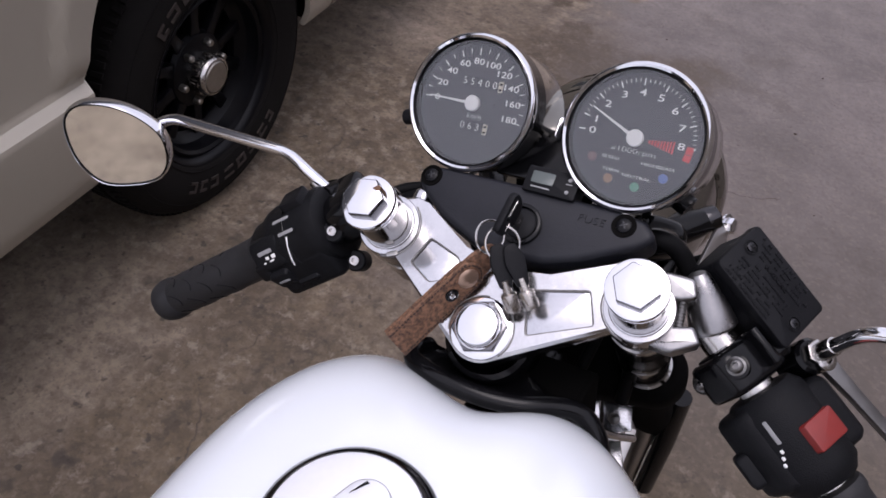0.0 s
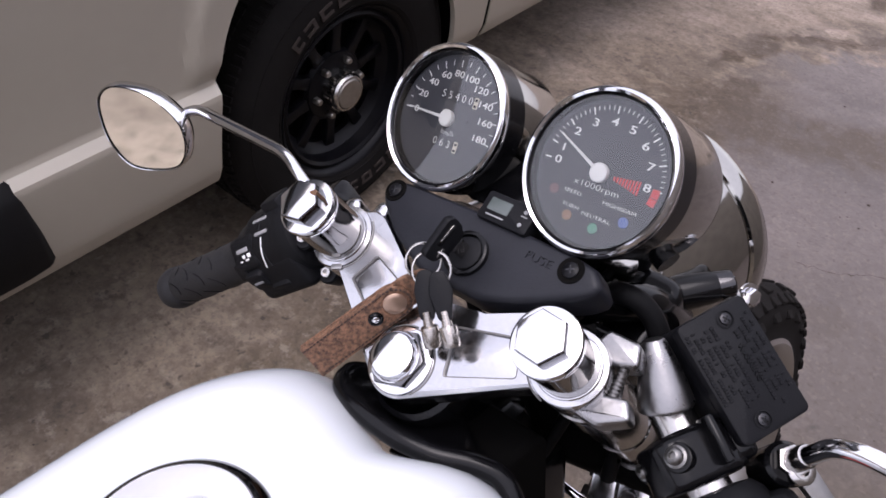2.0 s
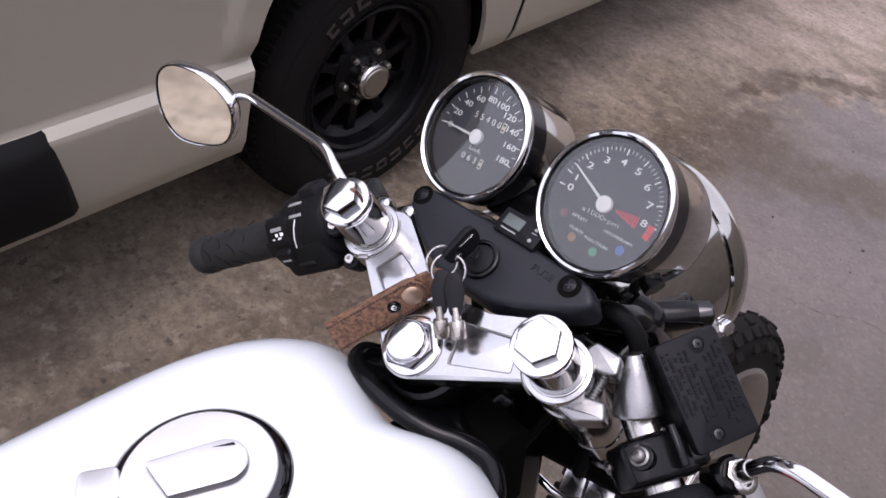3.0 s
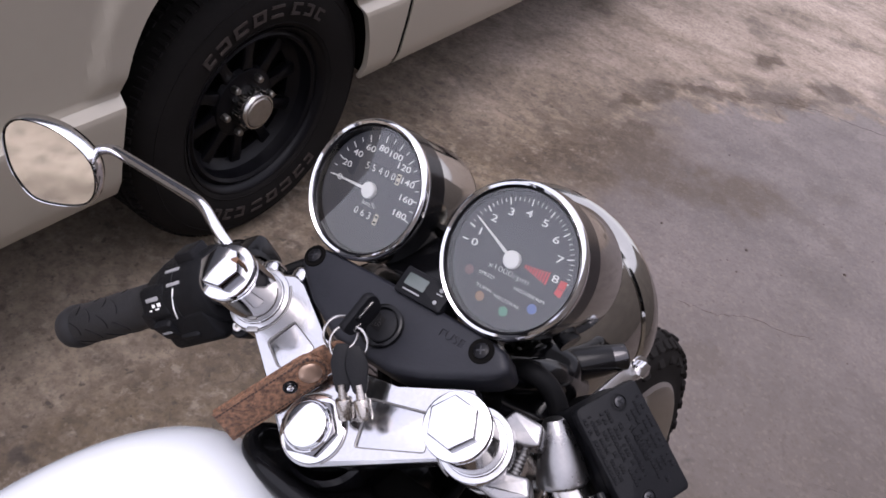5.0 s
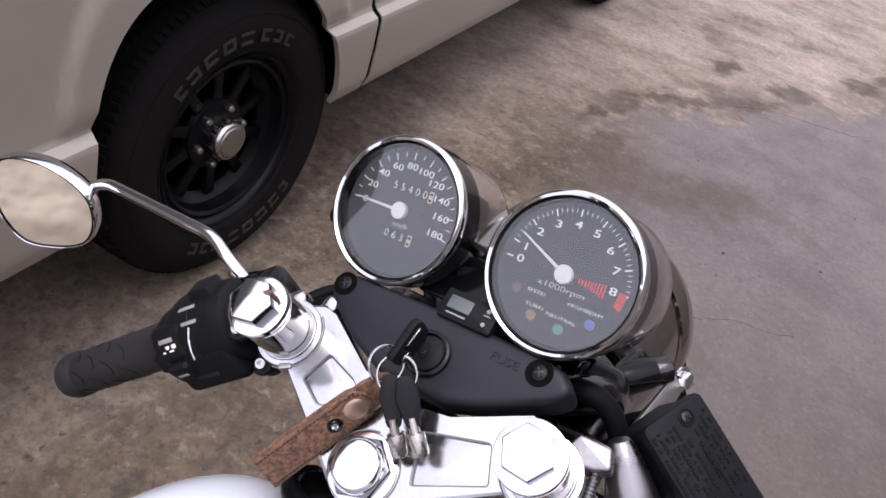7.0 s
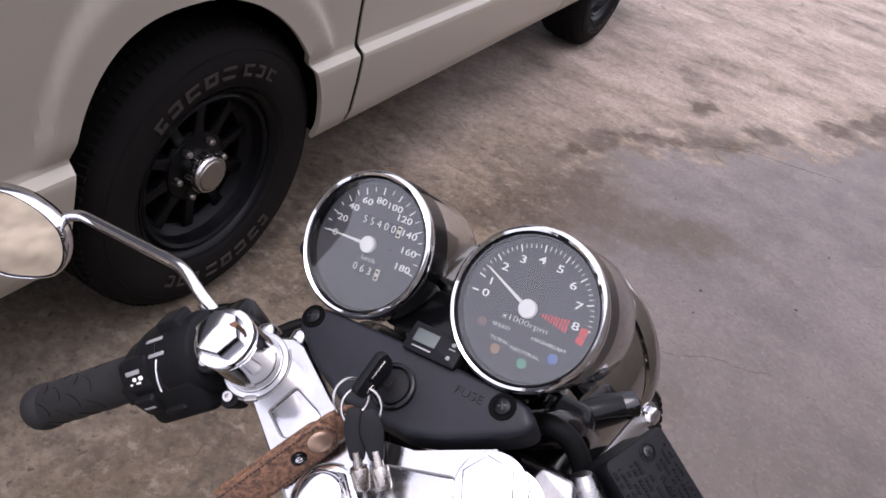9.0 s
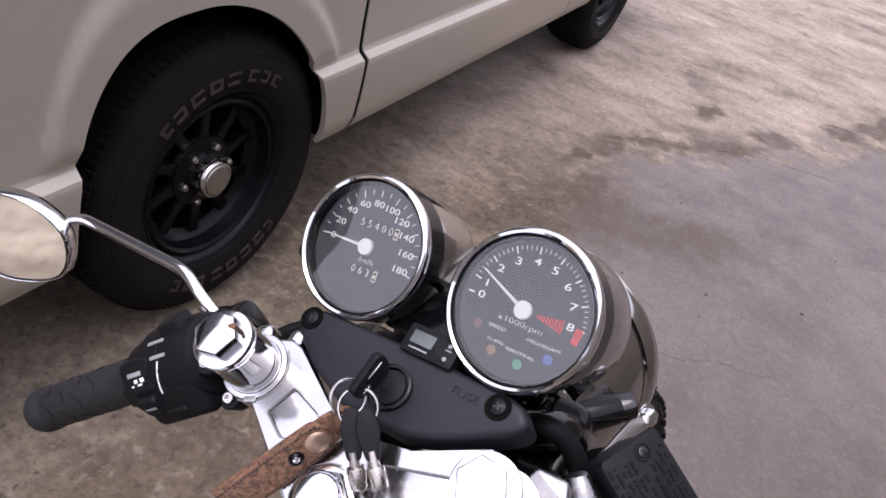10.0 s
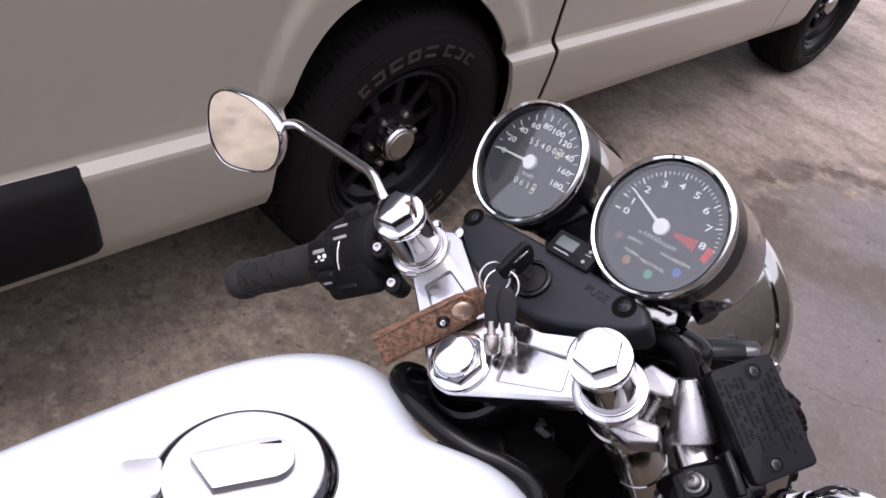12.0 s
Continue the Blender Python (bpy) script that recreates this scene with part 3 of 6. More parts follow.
def side_panel(y0, y1, zrows=ZROWS):
    ys = set(np.linspace(y0, y1, max(3, int((y1 - y0) / 0.06))).tolist())
    for c, back, fore, top in ARCHES:
        for i in range(81):
            k = -math.cos(math.pi * i / 80)
            y = c + k * (back if k < 0 else fore)
            if y0 < y < y1:
                ys.add(y)
            y = c - back - 0.12 + (back + fore + 0.24) * i / 80
            if y0 < y < y1:
                ys.add(y)
    ys = sorted(ys)
    ys = [y for i, y in enumerate(ys) if i == 0 or y - ys[i - 1] > 0.0006]
    bm = bmesh.new()
    cols = []
    for y in ys:
        zb, col, last = arch_z(y), [], None
        for z in zrows:
            zz = max(z, zb)
            if last is None or zz > last[0] + 1e-6:
                last = (zz, bm.verts.new((van_x(zz) + flare(y, zz), y, zz)))
            col.append(last[1])
        cols.append(col)
    for a, b in zip(cols, cols[1:]):
        for i in range(len(zrows) - 1):
            q = []
            for v in (a[i], b[i], b[i + 1], a[i + 1]):
                if v not in q:
                    q.append(v)
            if len(q) > 2:
                bm.faces.new(q)
    low = [c[0] for c in cols]
    back = [bm.verts.new((v.co.x - 0.014, v.co.y, v.co.z + 0.003)) for v in low]
    mid = [bm.verts.new((v.co.x - 0.006, v.co.y, v.co.z - 0.002)) for v in low]
    for i in range(len(low) - 1):
        bm.faces.new((low[i], low[i + 1], mid[i + 1], mid[i]))
        bm.faces.new((mid[i], mid[i + 1], back[i + 1], back[i]))
    for col in (cols[0], cols[-1]):
        seen = []
        for v in col:
            if v not in seen:
                seen.append(v)
        ins = [bm.verts.new((v.co.x - 0.03, v.co.y, v.co.z)) for v in seen]
        for i in range(len(seen) - 1):
            bm.faces.new((seen[i], seen[i + 1], ins[i + 1], ins[i]))
    return bm


GAP = 0.440
part("rear_quarter_panel", side_panel(REAR, GAP), PAINT, van, "beige painted steel side with flared arch", sharp=30)
part("sliding_door", side_panel(GAP + 0.017, 1.86), PAINT, van, "beige painted sliding door", sharp=30)
part("front_side_panel", side_panel(1.868, FRONT), PAINT, van, sharp=30)
# black strips stand in for the deep shade of the door gaps
for y, w in ((GAP + 0.0085, 0.0083), (1.864, 0.0038)):
    zs = [0.33 + 0.01 * i for i in range(104)]
    bm = bmesh.new()
    strip = [[bm.verts.new((van_x(z) + flare(y, z) - d, y + e, z)) for d, e in ((0.022, -w), (0.0035, -w), (0.0035, w), (0.022, w))] for z in zs]
    for a, b in zip(strip, strip[1:]):
        for i in range(3):
            bm.faces.new((a[i], a[i + 1], b[i + 1], b[i]))
    part("gap_shade", bm, DARK, van, "black strip for the shade in the door gap")
# upper body, windows, roof, ends and floor
bm = bmesh.new()
rows = [(1.36, van_x(1.36)), (1.40, van_x(1.40)), (1.80, -0.12), (1.90, -0.17), (1.95, -0.30), (1.97, -0.85), (1.95, -1.40), (1.90, -1.53), (1.36, -1.70), (0.32, -1.70)]
ends = [[bm.verts.new((x, y + (max(0.0, z - 1.36) * 0.9 if y == REAR else 0.0), z)) for z, x in rows] for y in (REAR, FRONT)]
for i in range(len(rows) - 1):
    bm.faces.new((ends[0][i], ends[0][i + 1], ends[1][i + 1], ends[1][i]))
for e, y in zip(ends, (REAR, FRONT)):
    low = [bm.verts.new((van_x(z), y, z)) for z in (1.2, 0.9, 0.6, 0.32)]
    bm.faces.new(e + low[::-1])
part("upper_body", bm, PAINT, van, sharp=25)
for y0, y1, lean in ((REAR + 0.05, 0.35, 0.34), (0.52, 1.78, 0.0), (1.95, 3.05, 0.0)):
    pane = [(q.x, q.y) for q in fillet([Vector((*p, 0)) for p in ((y0, 1.27), (y1, 1.27), (y1, 1.76), (y0 + lean, 1.76), (y0, 1.27), (y1, 1.27))], 0.05, 5)[1:-1]]
    part("side_window", prism(pane, 0, 0.006, 0.001, None, Matrix(((0, -0.18, 1, 0.237), (1, 0, 0, 0), (0, 1, 0.18, 0), (0, 0, 0, 1)))), TINT, van, "dark tinted window glass")
bm = bmesh.new()
box(1.5, FRONT - REAR - 0.1, 0.10, 0.01, bm, Matrix.Translation((-0.86, (FRONT + REAR) / 2, 0.42)))
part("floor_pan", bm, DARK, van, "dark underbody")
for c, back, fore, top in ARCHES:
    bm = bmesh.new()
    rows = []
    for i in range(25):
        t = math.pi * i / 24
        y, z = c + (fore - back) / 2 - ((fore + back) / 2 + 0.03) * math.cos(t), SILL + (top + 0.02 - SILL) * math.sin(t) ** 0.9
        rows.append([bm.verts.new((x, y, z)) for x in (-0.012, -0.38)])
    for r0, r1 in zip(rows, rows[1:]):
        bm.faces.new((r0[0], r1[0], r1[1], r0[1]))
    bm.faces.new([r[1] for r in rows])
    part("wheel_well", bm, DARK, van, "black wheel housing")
# black bumper corner
bm = bmesh.new()
ys = [REAR - 0.02, -1.1, -0.9, -0.80, -0.765, -0.750]
prof = [(-0.02, 0.346), (0.022, 0.350), (0.040, 0.368), (0.046, 0.44), (0.044, 0.506), (0.036, 0.525), (0.012, 0.537)]
rows = []
for y in ys:
    k = 1.0 if y < -0.77 else (0.9 if y < -0.755 else 0.55)
    slant = 0.022
    rows.append([bm.verts.new((x * k, y + (0.55 - z) * slant / 0.2 * (1 if y > -0.9 else 0), 0.45 + (z - 0.45) * (1 if k == 1 else 0.99))) for x, z in prof])
for r0, r1 in zip(rows, rows[1:]):
    for i in range(len(prof) - 1):
        bm.faces.new((r0[i], r0[i + 1], r1[i + 1], r1[i]))
bm.faces.new(rows[-1])
part("bumper", bm, BUMPER, van, "black textured plastic rear bumper", sharp=50)


def van_wheel(y, far=False):
    """Black ten-spoke wheel, turned about x; local z points out of the van."""
    m = Matrix(((0, 0, 1, -0.02), (1, 0, 0, y), (0, 1, 0, 0.335), (0, 0, 0, 1)))
    if far:
        m = Matrix(((0, 0, -1, -1.69), (-1, 0, 0, y), (0, 1, 0, 0.335), (0, 0, 0, 1)))
    # rim barrel, lip and disc ring
    bm = lathe([(0.162, -0.060), (0.173, -0.034), (0.176, -0.012), (0.183, -0.006), (0.192, -0.012), (0.197, 0.000), (0.206, 0.006), (0.208, 0.000), (0.204, -0.02), (0.19, -0.05), (0.185, -0.19), (0.205, -0.2)], 72)
    lathe([(0.158, -0.056), (0.174, -0.036), (0.170, -0.07), (0.150, -0.08), (0.150, -0.062)], 72, bm, None, True)
    lathe([(0.0, -0.042), (0.070, -0.042), (0.082, -0.047), (0.088, -0.058), (0.080, -0.075), (0, -0.075)], 48, bm)
    spokes = []
    for i in range(10):
        a = 2 * math.pi * (i + 0.35) / 10
        sp = [(0.074, -0.0175), (0.110, -0.0125), (0.164, -0.016), (0.164, 0.016), (0.110, 0.0125), (0.074, 0.0175)]
        mm = Matrix.Rotation(a, 4, "Z")
        spokes.append(prism(sp, -0.074, -0.050, 0.005, None, mm))
    wheel = part("wheel", bm, RIM, van, "black ten-spoke steel wheel", m=m)
    for sp in spokes:
        part("spoke", sp, RIM, wheel, m=m)
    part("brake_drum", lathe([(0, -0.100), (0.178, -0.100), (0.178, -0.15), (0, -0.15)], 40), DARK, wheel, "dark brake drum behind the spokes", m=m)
    pr = [(0.203, -0.012), (0.206, 0.002), (0.214, 0.010), (0.228, 0.014), (0.252, 0.020), (0.275, 0.021), (0.296, 0.016), (0.312, 0.008), (0.322, -0.001), (0.330, -0.016), (0.3345, -0.034), (0.3355, -0.055)]
    pr += [(0.335, -0.10), (0.3355, -0.145), (0.330, -0.180), (0.312, -0.205), (0.27, -0.215), (0.205, -0.20)]
    bm = lathe(pr, 96)
    for r in (0.219, 0.297):
        lathe([(r - 0.0016, 0.0), (r - 0.001, 0.0175 if r > 0.25 else 0.0135), (r + 0.001, 0.0175 if r > 0.25 else 0.0135), (r + 0.0016, 0.0)], 96, bm)
    # tread: shoulder blocks and ribs
    for i in range(104):
        a = 2 * math.pi * i / 104
        for z, w, l in ((-0.024, 0.022, 0.0135), (-0.072, 0.026, 0.016), (-0.122, 0.026, 0.016)):
            mm = Matrix.Rotation(a + z * 2.5, 4, "Z") @ Matrix.Translation((0.3345 if z < -0.03 else 0.3315, 0, z)) @ Matrix.Rotation(radians(90), 4, "Y")
            if z > -0.03:
                mm = mm @ Matrix.Rotation(radians(-14), 4, "Y")
            prism([(-w / 2, -l / 2 * 0.82), (w / 2, -l / 2 * 0.66), (w / 2, l / 2 * 0.66), (-w / 2, l / 2 * 0.82)], -0.004, 0.0055, 0.001, bm, mm, steps=1)
    part("tyre", bm, TYRE, wheel, "worn black rubber tyre with raised sidewall marks", m=m)
    # sidewall marks: plain blocks in two arcs
    for base_a, widths in ((92, (0.8, 1.0, 1.1, 1.1, 1.1, 0.0, 0.9, 0.8, 0.8)), (272, (0.8, 1.0, 1.1, 1.1, 1.1, 0.0, 0.9, 0.8, 0.8))):
        total = sum(w * 8.2 + 2.2 for w in widths)
        a = base_a + total / 2
        for i, w in enumerate(widths):
            if w:
                bm = bmesh.new()
                ring_arc(0.240, 0.2458, a, a - w * 7.2, 0.0185, 0.0035, 5, bm)
                ring_arc(0.2610, 0.2668, a, a - w * 7.2, 0.0195, 0.0035, 5, bm)
                if i % 3 != 1:
                    ring_arc(0.246, 0.262, a, a - 2.0, 0.019, 0.0035, 2, bm)
                if i % 2:
                    ring_arc(0.246, 0.262, a - w * 7.2 + 2.0, a - w * 7.2, 0.019, 0.0035, 2, bm)
                part("sidewall_mark", bm, LETTER, wheel, m=m)
            a -= w * 8.2 + 2.2
    # hub cap with knurled ring
    bm = lathe([(0, 0.0020), (0.034, 0.0020), (0.036, 0.0000), (0.0365, -0.0030), (0.0365, -0.0060)], 48)
    part("hub_face", bm, HUB, wheel, "dull silver hub face", m=m)
    bm = lathe([(0.0365, -0.0040), (0.0375, 0.0000), (0.042, -0.0010), (0.046, -0.0070), (0.0475, -0.0160), (0.0475, -0.0540)], 48)
    part("hub_teeth", prism([((0.0478 + 0.0016 * math.cos(12 * t)) * math.cos(t), (0.0478 + 0.0016 * math.cos(12 * t)) * math.sin(t)) for t in (2 * math.pi * i / 144 for i in range(144))], -0.050, -0.012, 0.002, None), STEEL, wheel, m=m)
    part("hub_ring", bm, STEEL, wheel, "worn chromed hub ring", m=m)
    for i in range(6):
        mm = Matrix.Rotation(2 * math.pi * (i + 0.1) / 6, 4, "Z") @ Matrix.Translation((0.0665, 0, 0))
        bm = prism(circle(0.0088, 6), -0.050, -0.028, 0.0015, None, mm)
        lathe([(0.0078, -0.029), (0.006, -0.025), (0.0, -0.024)], 12, bm, mm)
        part("lug_nut", bm, HUB, wheel, "worn steel lug nut", m=m)


for y in (0.0, 2.57):
    van_wheel(y)
    van_wheel(y, True)


# ---- motorcycle ----
# frame of the bike: x right, y ahead, z up, leaning on its stand to the van's side
RIGHT = Vector((0.97289, -0.07289, 0.21947))
AHEAD = Vector((0.07622, 0.99707, -0.00671))
UP = RIGHT.cross(AHEAD)
BIKE = Matrix(((RIGHT.x, AHEAD.x, UP.x, 1.0879), (RIGHT.y, AHEAD.y, UP.y, -0.8760), (RIGHT.z, AHEAD.z, UP.z, 0.0014), (0, 0, 0, 1)))
bike = thing("motorcycle", "white cafe racer motorcycle with chrome gauges and clip-on bars", "motorcycle", BIKE)
# frame of the top clamp: z along the forks, y ahead along the plate
FU, FX0 = Vector((0.0634, -0.5529, 0.8308)).normalized(), Vector((0.9979, 0.0253, -0.0593))
FV = FU.cross(FX0).normalized()
FX0 = FV.cross(FU)
CLAMP = Matrix(((FX0.x, FV.x, FU.x, 0.0020), (FX0.y, FV.y, FU.y, 0.0158), (FX0.z, FV.z, FU.z, 1.0350), (0, 0, 0, 1)))
FX, FY = 0.080, 0.0

# top clamp: a V of two arms with collars, recesses and pinch lugs
out = [(0.0195 * math.cos(radians(a)), -0.0415 + 0.0195 * math.sin(radians(a))) for a in range(-120, -56, 6)]
out += [(FX + 0.0200 * math.cos(radians(a)), FY + 0.0200 * math.sin(radians(a))) for a in range(-124, 112, 6)]
out += [(0.0650, 0.0238), (0.0283, 0.0028), (0.0, -0.0030), (-0.0283, 0.0028), (-0.0620, 0.0225), (-0.0700, 0.0235)]
out += [(-FX + 0.0200 * math.cos(radians(a)), FY + 0.0200 * math.sin(radians(a))) for a in range(84, 305, 6)]
POCKETS = ([(0.0165, -0.0107), (0.0520, 0.0010), (0.0608, -0.0182), (0.0256, -0.0370)], [(-0.0510, 0.0010), (-0.0578, -0.0180), (-0.0410, -0.0265), (-0.0200, -0.0150), (-0.0295, -0.0050)])
POCKETS = [[(q.x, q.y) for q in fillet([Vector((*p, 0)) for p in pk + pk[:2]], 0.0025, 4)[1:-1]] for pk in POCKETS]
bm = prism(out, -0.020, -0.0022, 0.0022, None, CLAMP, steps=3)
cen = Vector((0, -0.012))
loops = []
for ol_, z in ((out, -0.0022), ([(x - math.copysign(min(abs(x), 0.0012), x), cen.y + (y - cen.y) * 0.955) for x, y in out], 0.0)):
    loops.append([bm.verts.new(CLAMP @ Vector((x, y, z))) for x, y in ol_])
for i in range(len(out)):
    j = (i + 1) % len(out)
    bm.faces.new((loops[0][i], loops[0][j], loops[1][j], loops[1][i]))
fill = [bm.edges.get((loops[1][i], loops[1][(i + 1) % len(out)])) for i in range(len(out))]
for pk in POCKETS:
    c = Vector((sum(x for x, y in pk) / len(pk), sum(y for x, y in pk) / len(pk)))
    hi = [bm.verts.new(CLAMP @ Vector((x, y, 0))) for x, y in pk]
    lo = [bm.verts.new(CLAMP @ Vector((c.x + (x - c.x) * 0.965, c.y + (y - c.y) * 0.965, -0.0020))) for x, y in pk]
    for i in range(len(pk)):
        j = (i + 1) % len(pk)
        bm.faces.new((hi[i], hi[j], lo[j], lo[i]))
        fill.append(bm.edges.get((hi[i], hi[j])))
bmesh.ops.triangle_fill(bm, use_beauty=True, use_dissolve=False, edges=fill)
for s in (-1, 1):
    lathe([(0.0200, -0.004), (0.0200, -0.0002), (0.0194, 0.0008), (0.0168, 0.0011), (0.0163, 0.0020), (0.0155, 0.0022)], 56, bm, CLAMP @ Matrix.Translation((s * FX, FY, 0)))
lathe([(0.0186, -0.004), (0.0186, 0.0006), (0.0180, 0.0013), (0.0120, 0.0015)], 56, bm, CLAMP @ Matrix.Translation((0.0003, -0.0412, 0)))
top_clamp = part("top_clamp", bm, ALLOY, bike, "polished alloy top fork clamp")
for pk in POCKETS:
    c = Vector((sum(x for x, y in pk) / len(pk), sum(y for x, y in pk) / len(pk)))
    part("pocket_floor", prism([(c.x + (x - c.x) * 0.972, c.y + (y - c.y) * 0.972) for x, y in pk], -0.0034, -0.0016, 0.0003, None, CLAMP), FACE, top_clamp, "satin alloy recess")
    # dark outline drawn for the shade at the recess edge
    part("pocket_edge", tube([CLAMP @ Vector((c.x + (x - c.x) * 0.985, c.y + (y - c.y) * 0.985, -0.0011)) for x, y in pk], 0.0008, 6, True), GROOVE_SHADE, top_clamp, "dark line for the shade at the recess edge")
for dx, dv, sx, sy, turn in ((-0.0900, 0.0180, 0.0120, 0.0150, 32), (-0.0705, 0.0235, 0.0110, 0.0150, 0)):
    lug = CLAMP @ Matrix.Translation((dx, FY + dv, -0.0050)) @ Matrix.Rotation(radians(turn), 4, "Z")
    part("pinch_lug", prism(rrect(sx, sy, 0.0045, 4), -0.014, 0.0020, 0.0040, None, lug, steps=4), ALLOY, top_clamp)
for pl, z in (([(0.083, 0.017), (0.086, 0.0262), (0.1032, 0.0266), (0.1076, 0.0160), (0.0975, 0.0115), (0.089, 0.011)], -0.0035), ([(0.094, -0.004), (0.0995, -0.0022), (0.1100, 0.0014), (0.1165, -0.0073), (0.1030, -0.0172), (0.088, -0.0168)], -0.0055)):
    pl = [(q.x, q.y) for q in fillet([Vector((*p, 0)) for p in pl + pl[:2]], 0.0028, 4)[1:-1]]
    part("pinch_lug", prism(pl, -0.0210, z, 0.0024, None, CLAMP, steps=4), CONE, top_clamp)
bm = lathe([(0, -0.004), (0.0028, -0.004)] + [(0.0028 - 0.0004 * (i % 2), -0.003 + 0.0010 * i) for i in range(30)] + [(0, 0.028)], 16, None, CLAMP @ Matrix.Translation((0.1030, -0.0060, -0.0100)) @ Matrix.Rotation(radians(8), 4, "Z") @ Matrix.Rotation(radians(-90), 4, "X"))
part("pinch_bolt", bm, IRON, top_clamp, "dull threaded pinch bolt")
part("stamped_mark", prism(rrect(0.0070, 0.0030, 0.0006, 2), -0.0003, 0.0003, 0.0001, None, CLAMP @ Matrix.Translation((-0.0700, -0.0170, 0.0012)) @ Matrix.Rotation(radians(30), 4, "Z")), CAST, top_clamp, "small stamped mark")

# dark lines for groove shade where the collars and the nut meet the arms
for gx, gy, gr, a0, a1 in ((FX, FY, 0.0207, 128, 262), (-FX, FY, 0.0207, -82, 52), (0.0003, -0.0412, 0.0194, -38, 62), (0.0003, -0.0412, 0.0194, 96, 200)):
    part("groove", tube([CLAMP @ Vector((gx + gr * math.cos(radians(a0 + (a1 - a0) * i / 20)), gy + gr * math.sin(radians(a0 + (a1 - a0) * i / 20)), 0.0001)) for i in range(21)], 0.0005, 6), GROOVE_SHADE, top_clamp, "dark line for the shade in the groove")

# steering stem nut
NUT = CLAMP @ Matrix.Translation((0.0003, -0.0412, 0.0012))
nut = part("stem_nut", lathe([(0.0186, -0.001), (0.0186, 0.0008), (0.0176, 0.0014), (0.0120, 0.0014)], 48, None, NUT), CHROME, bike, "chromed steering stem nut on its washer")
# sides in the darker chrome, for the dark reflections on them
part("nut_hexagon", prism(circle(0.0166, 6, a0=0.35), 0.0010, 0.0062, 0.0010, None, NUT), HEXDARK, nut, "hexagon sides, dark reflections put into the colour")
part("nut_rim", lathe([(0.0136, 0.0056), (0.0140, 0.0066), (0.0134, 0.0071), (0.0126, 0.0066)], 48, None, NUT), CHROME, nut)
part("nut_dome", lathe([(0.0128, 0.0060), (0.0126, 0.0088), (0.0117, 0.0103), (0.0100, 0.0109), (0, 0.0112)], 48, None, NUT), CHROME, nut)

# fork legs and caps
for s in (-1, 1):
    m = CLAMP @ Matrix.Translation((s * FX, FY, 0))
    leg = part("fork_leg", lathe([(0.0159, 0.0335), (0.0159, 0.003), (0.0159, -0.019), (0.0159, -0.030)], 56, None, m), SMOKE, bike, "dark chromed fork tube")
    bm = lathe([(0.0155, 0.0318), (0.0161, 0.0320), (0.0162, 0.0334), (0.0157, 0.0338), (0.0157, 0.0348), (0.0164, 0.0351), (0.0167, 0.0358), (0.0167, 0.0386), (0.0163, 0.0396), (0.0150, 0.0400), (0.0, 0.0401)], 64, None, m)
    cap = part("fork_cap", bm, CHROME, leg, "chromed fork cap")
    tw = -0.05 if s > 0 else 0.21
    # hexagon sides coloured for their dark reflections, top left bright
    hx = part("cap_hex", prism(circle(0.0126, 6, a0=tw), 0.0395, 0.0476, 0.0004, None, m), HEXDARK, leg, "hexagon, dark reflections put into its sides, slightly rusted" if s < 0 else "hexagon, dark reflections put into its sides")
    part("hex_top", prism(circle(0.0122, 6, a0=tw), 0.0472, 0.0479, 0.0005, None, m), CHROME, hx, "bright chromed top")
    part("cap_seal", lathe([(0.0156, 0.0336), (0.0162, 0.0339), (0.0162, 0.0346), (0.0156, 0.0349)], 40, None, m), GLOSS, leg, "black rubber seal")
    if s < 0:
        part("rust_spot", prism([(0.0050, 0.0056), (0.0080, 0.0078), (0.0104, 0.0066), (0.0096, 0.0052), (0.0100, 0.0042), (0.0068, 0.0045)], 0.0395, 0.04805, 0.0002, None, m @ Matrix.Rotation(0.2, 4, "Z")), RUST, leg, "brown rust stain")
    part("lower_tube", lathe([(0.0, -0.0195), (0.0180, -0.0196), (0.0184, -0.0320), (0.0196, -0.0330), (0.0198, -0.0620), (0.0188, -0.0640), (0.0182, -0.0660), (0.0182, -0.1180), (0.0190, -0.1185), (0.0190, -0.1215), (0.0182, -0.1220), (0.0182, -0.1780), (0.0200, -0.1790), (0.0202, -0.1840), (0.0188, -0.1850), (0.0188, -0.1960)], 56, None, m), SMOKE, leg, "chromed fork tube with collars")
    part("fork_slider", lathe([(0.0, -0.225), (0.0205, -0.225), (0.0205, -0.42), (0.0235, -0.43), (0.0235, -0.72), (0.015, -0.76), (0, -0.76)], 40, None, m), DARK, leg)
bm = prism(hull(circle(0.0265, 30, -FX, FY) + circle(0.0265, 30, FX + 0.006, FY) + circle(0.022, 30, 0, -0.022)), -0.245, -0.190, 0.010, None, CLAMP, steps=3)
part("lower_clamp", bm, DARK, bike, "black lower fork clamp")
part("steering_head", lathe([(0.024, -0.020), (0.027, -0.022), (0.0285, -0.030), (0.0275, -0.040), (0.025, -0.045), (0.025, -0.175)], 48, None, NUT), GLOSS, bike, "gloss black steering head")

# gauges
GN, GU = Vector((0, -0.838, 0.545)).normalized(), Vector((0, 0.545, 0.838)).normalized()


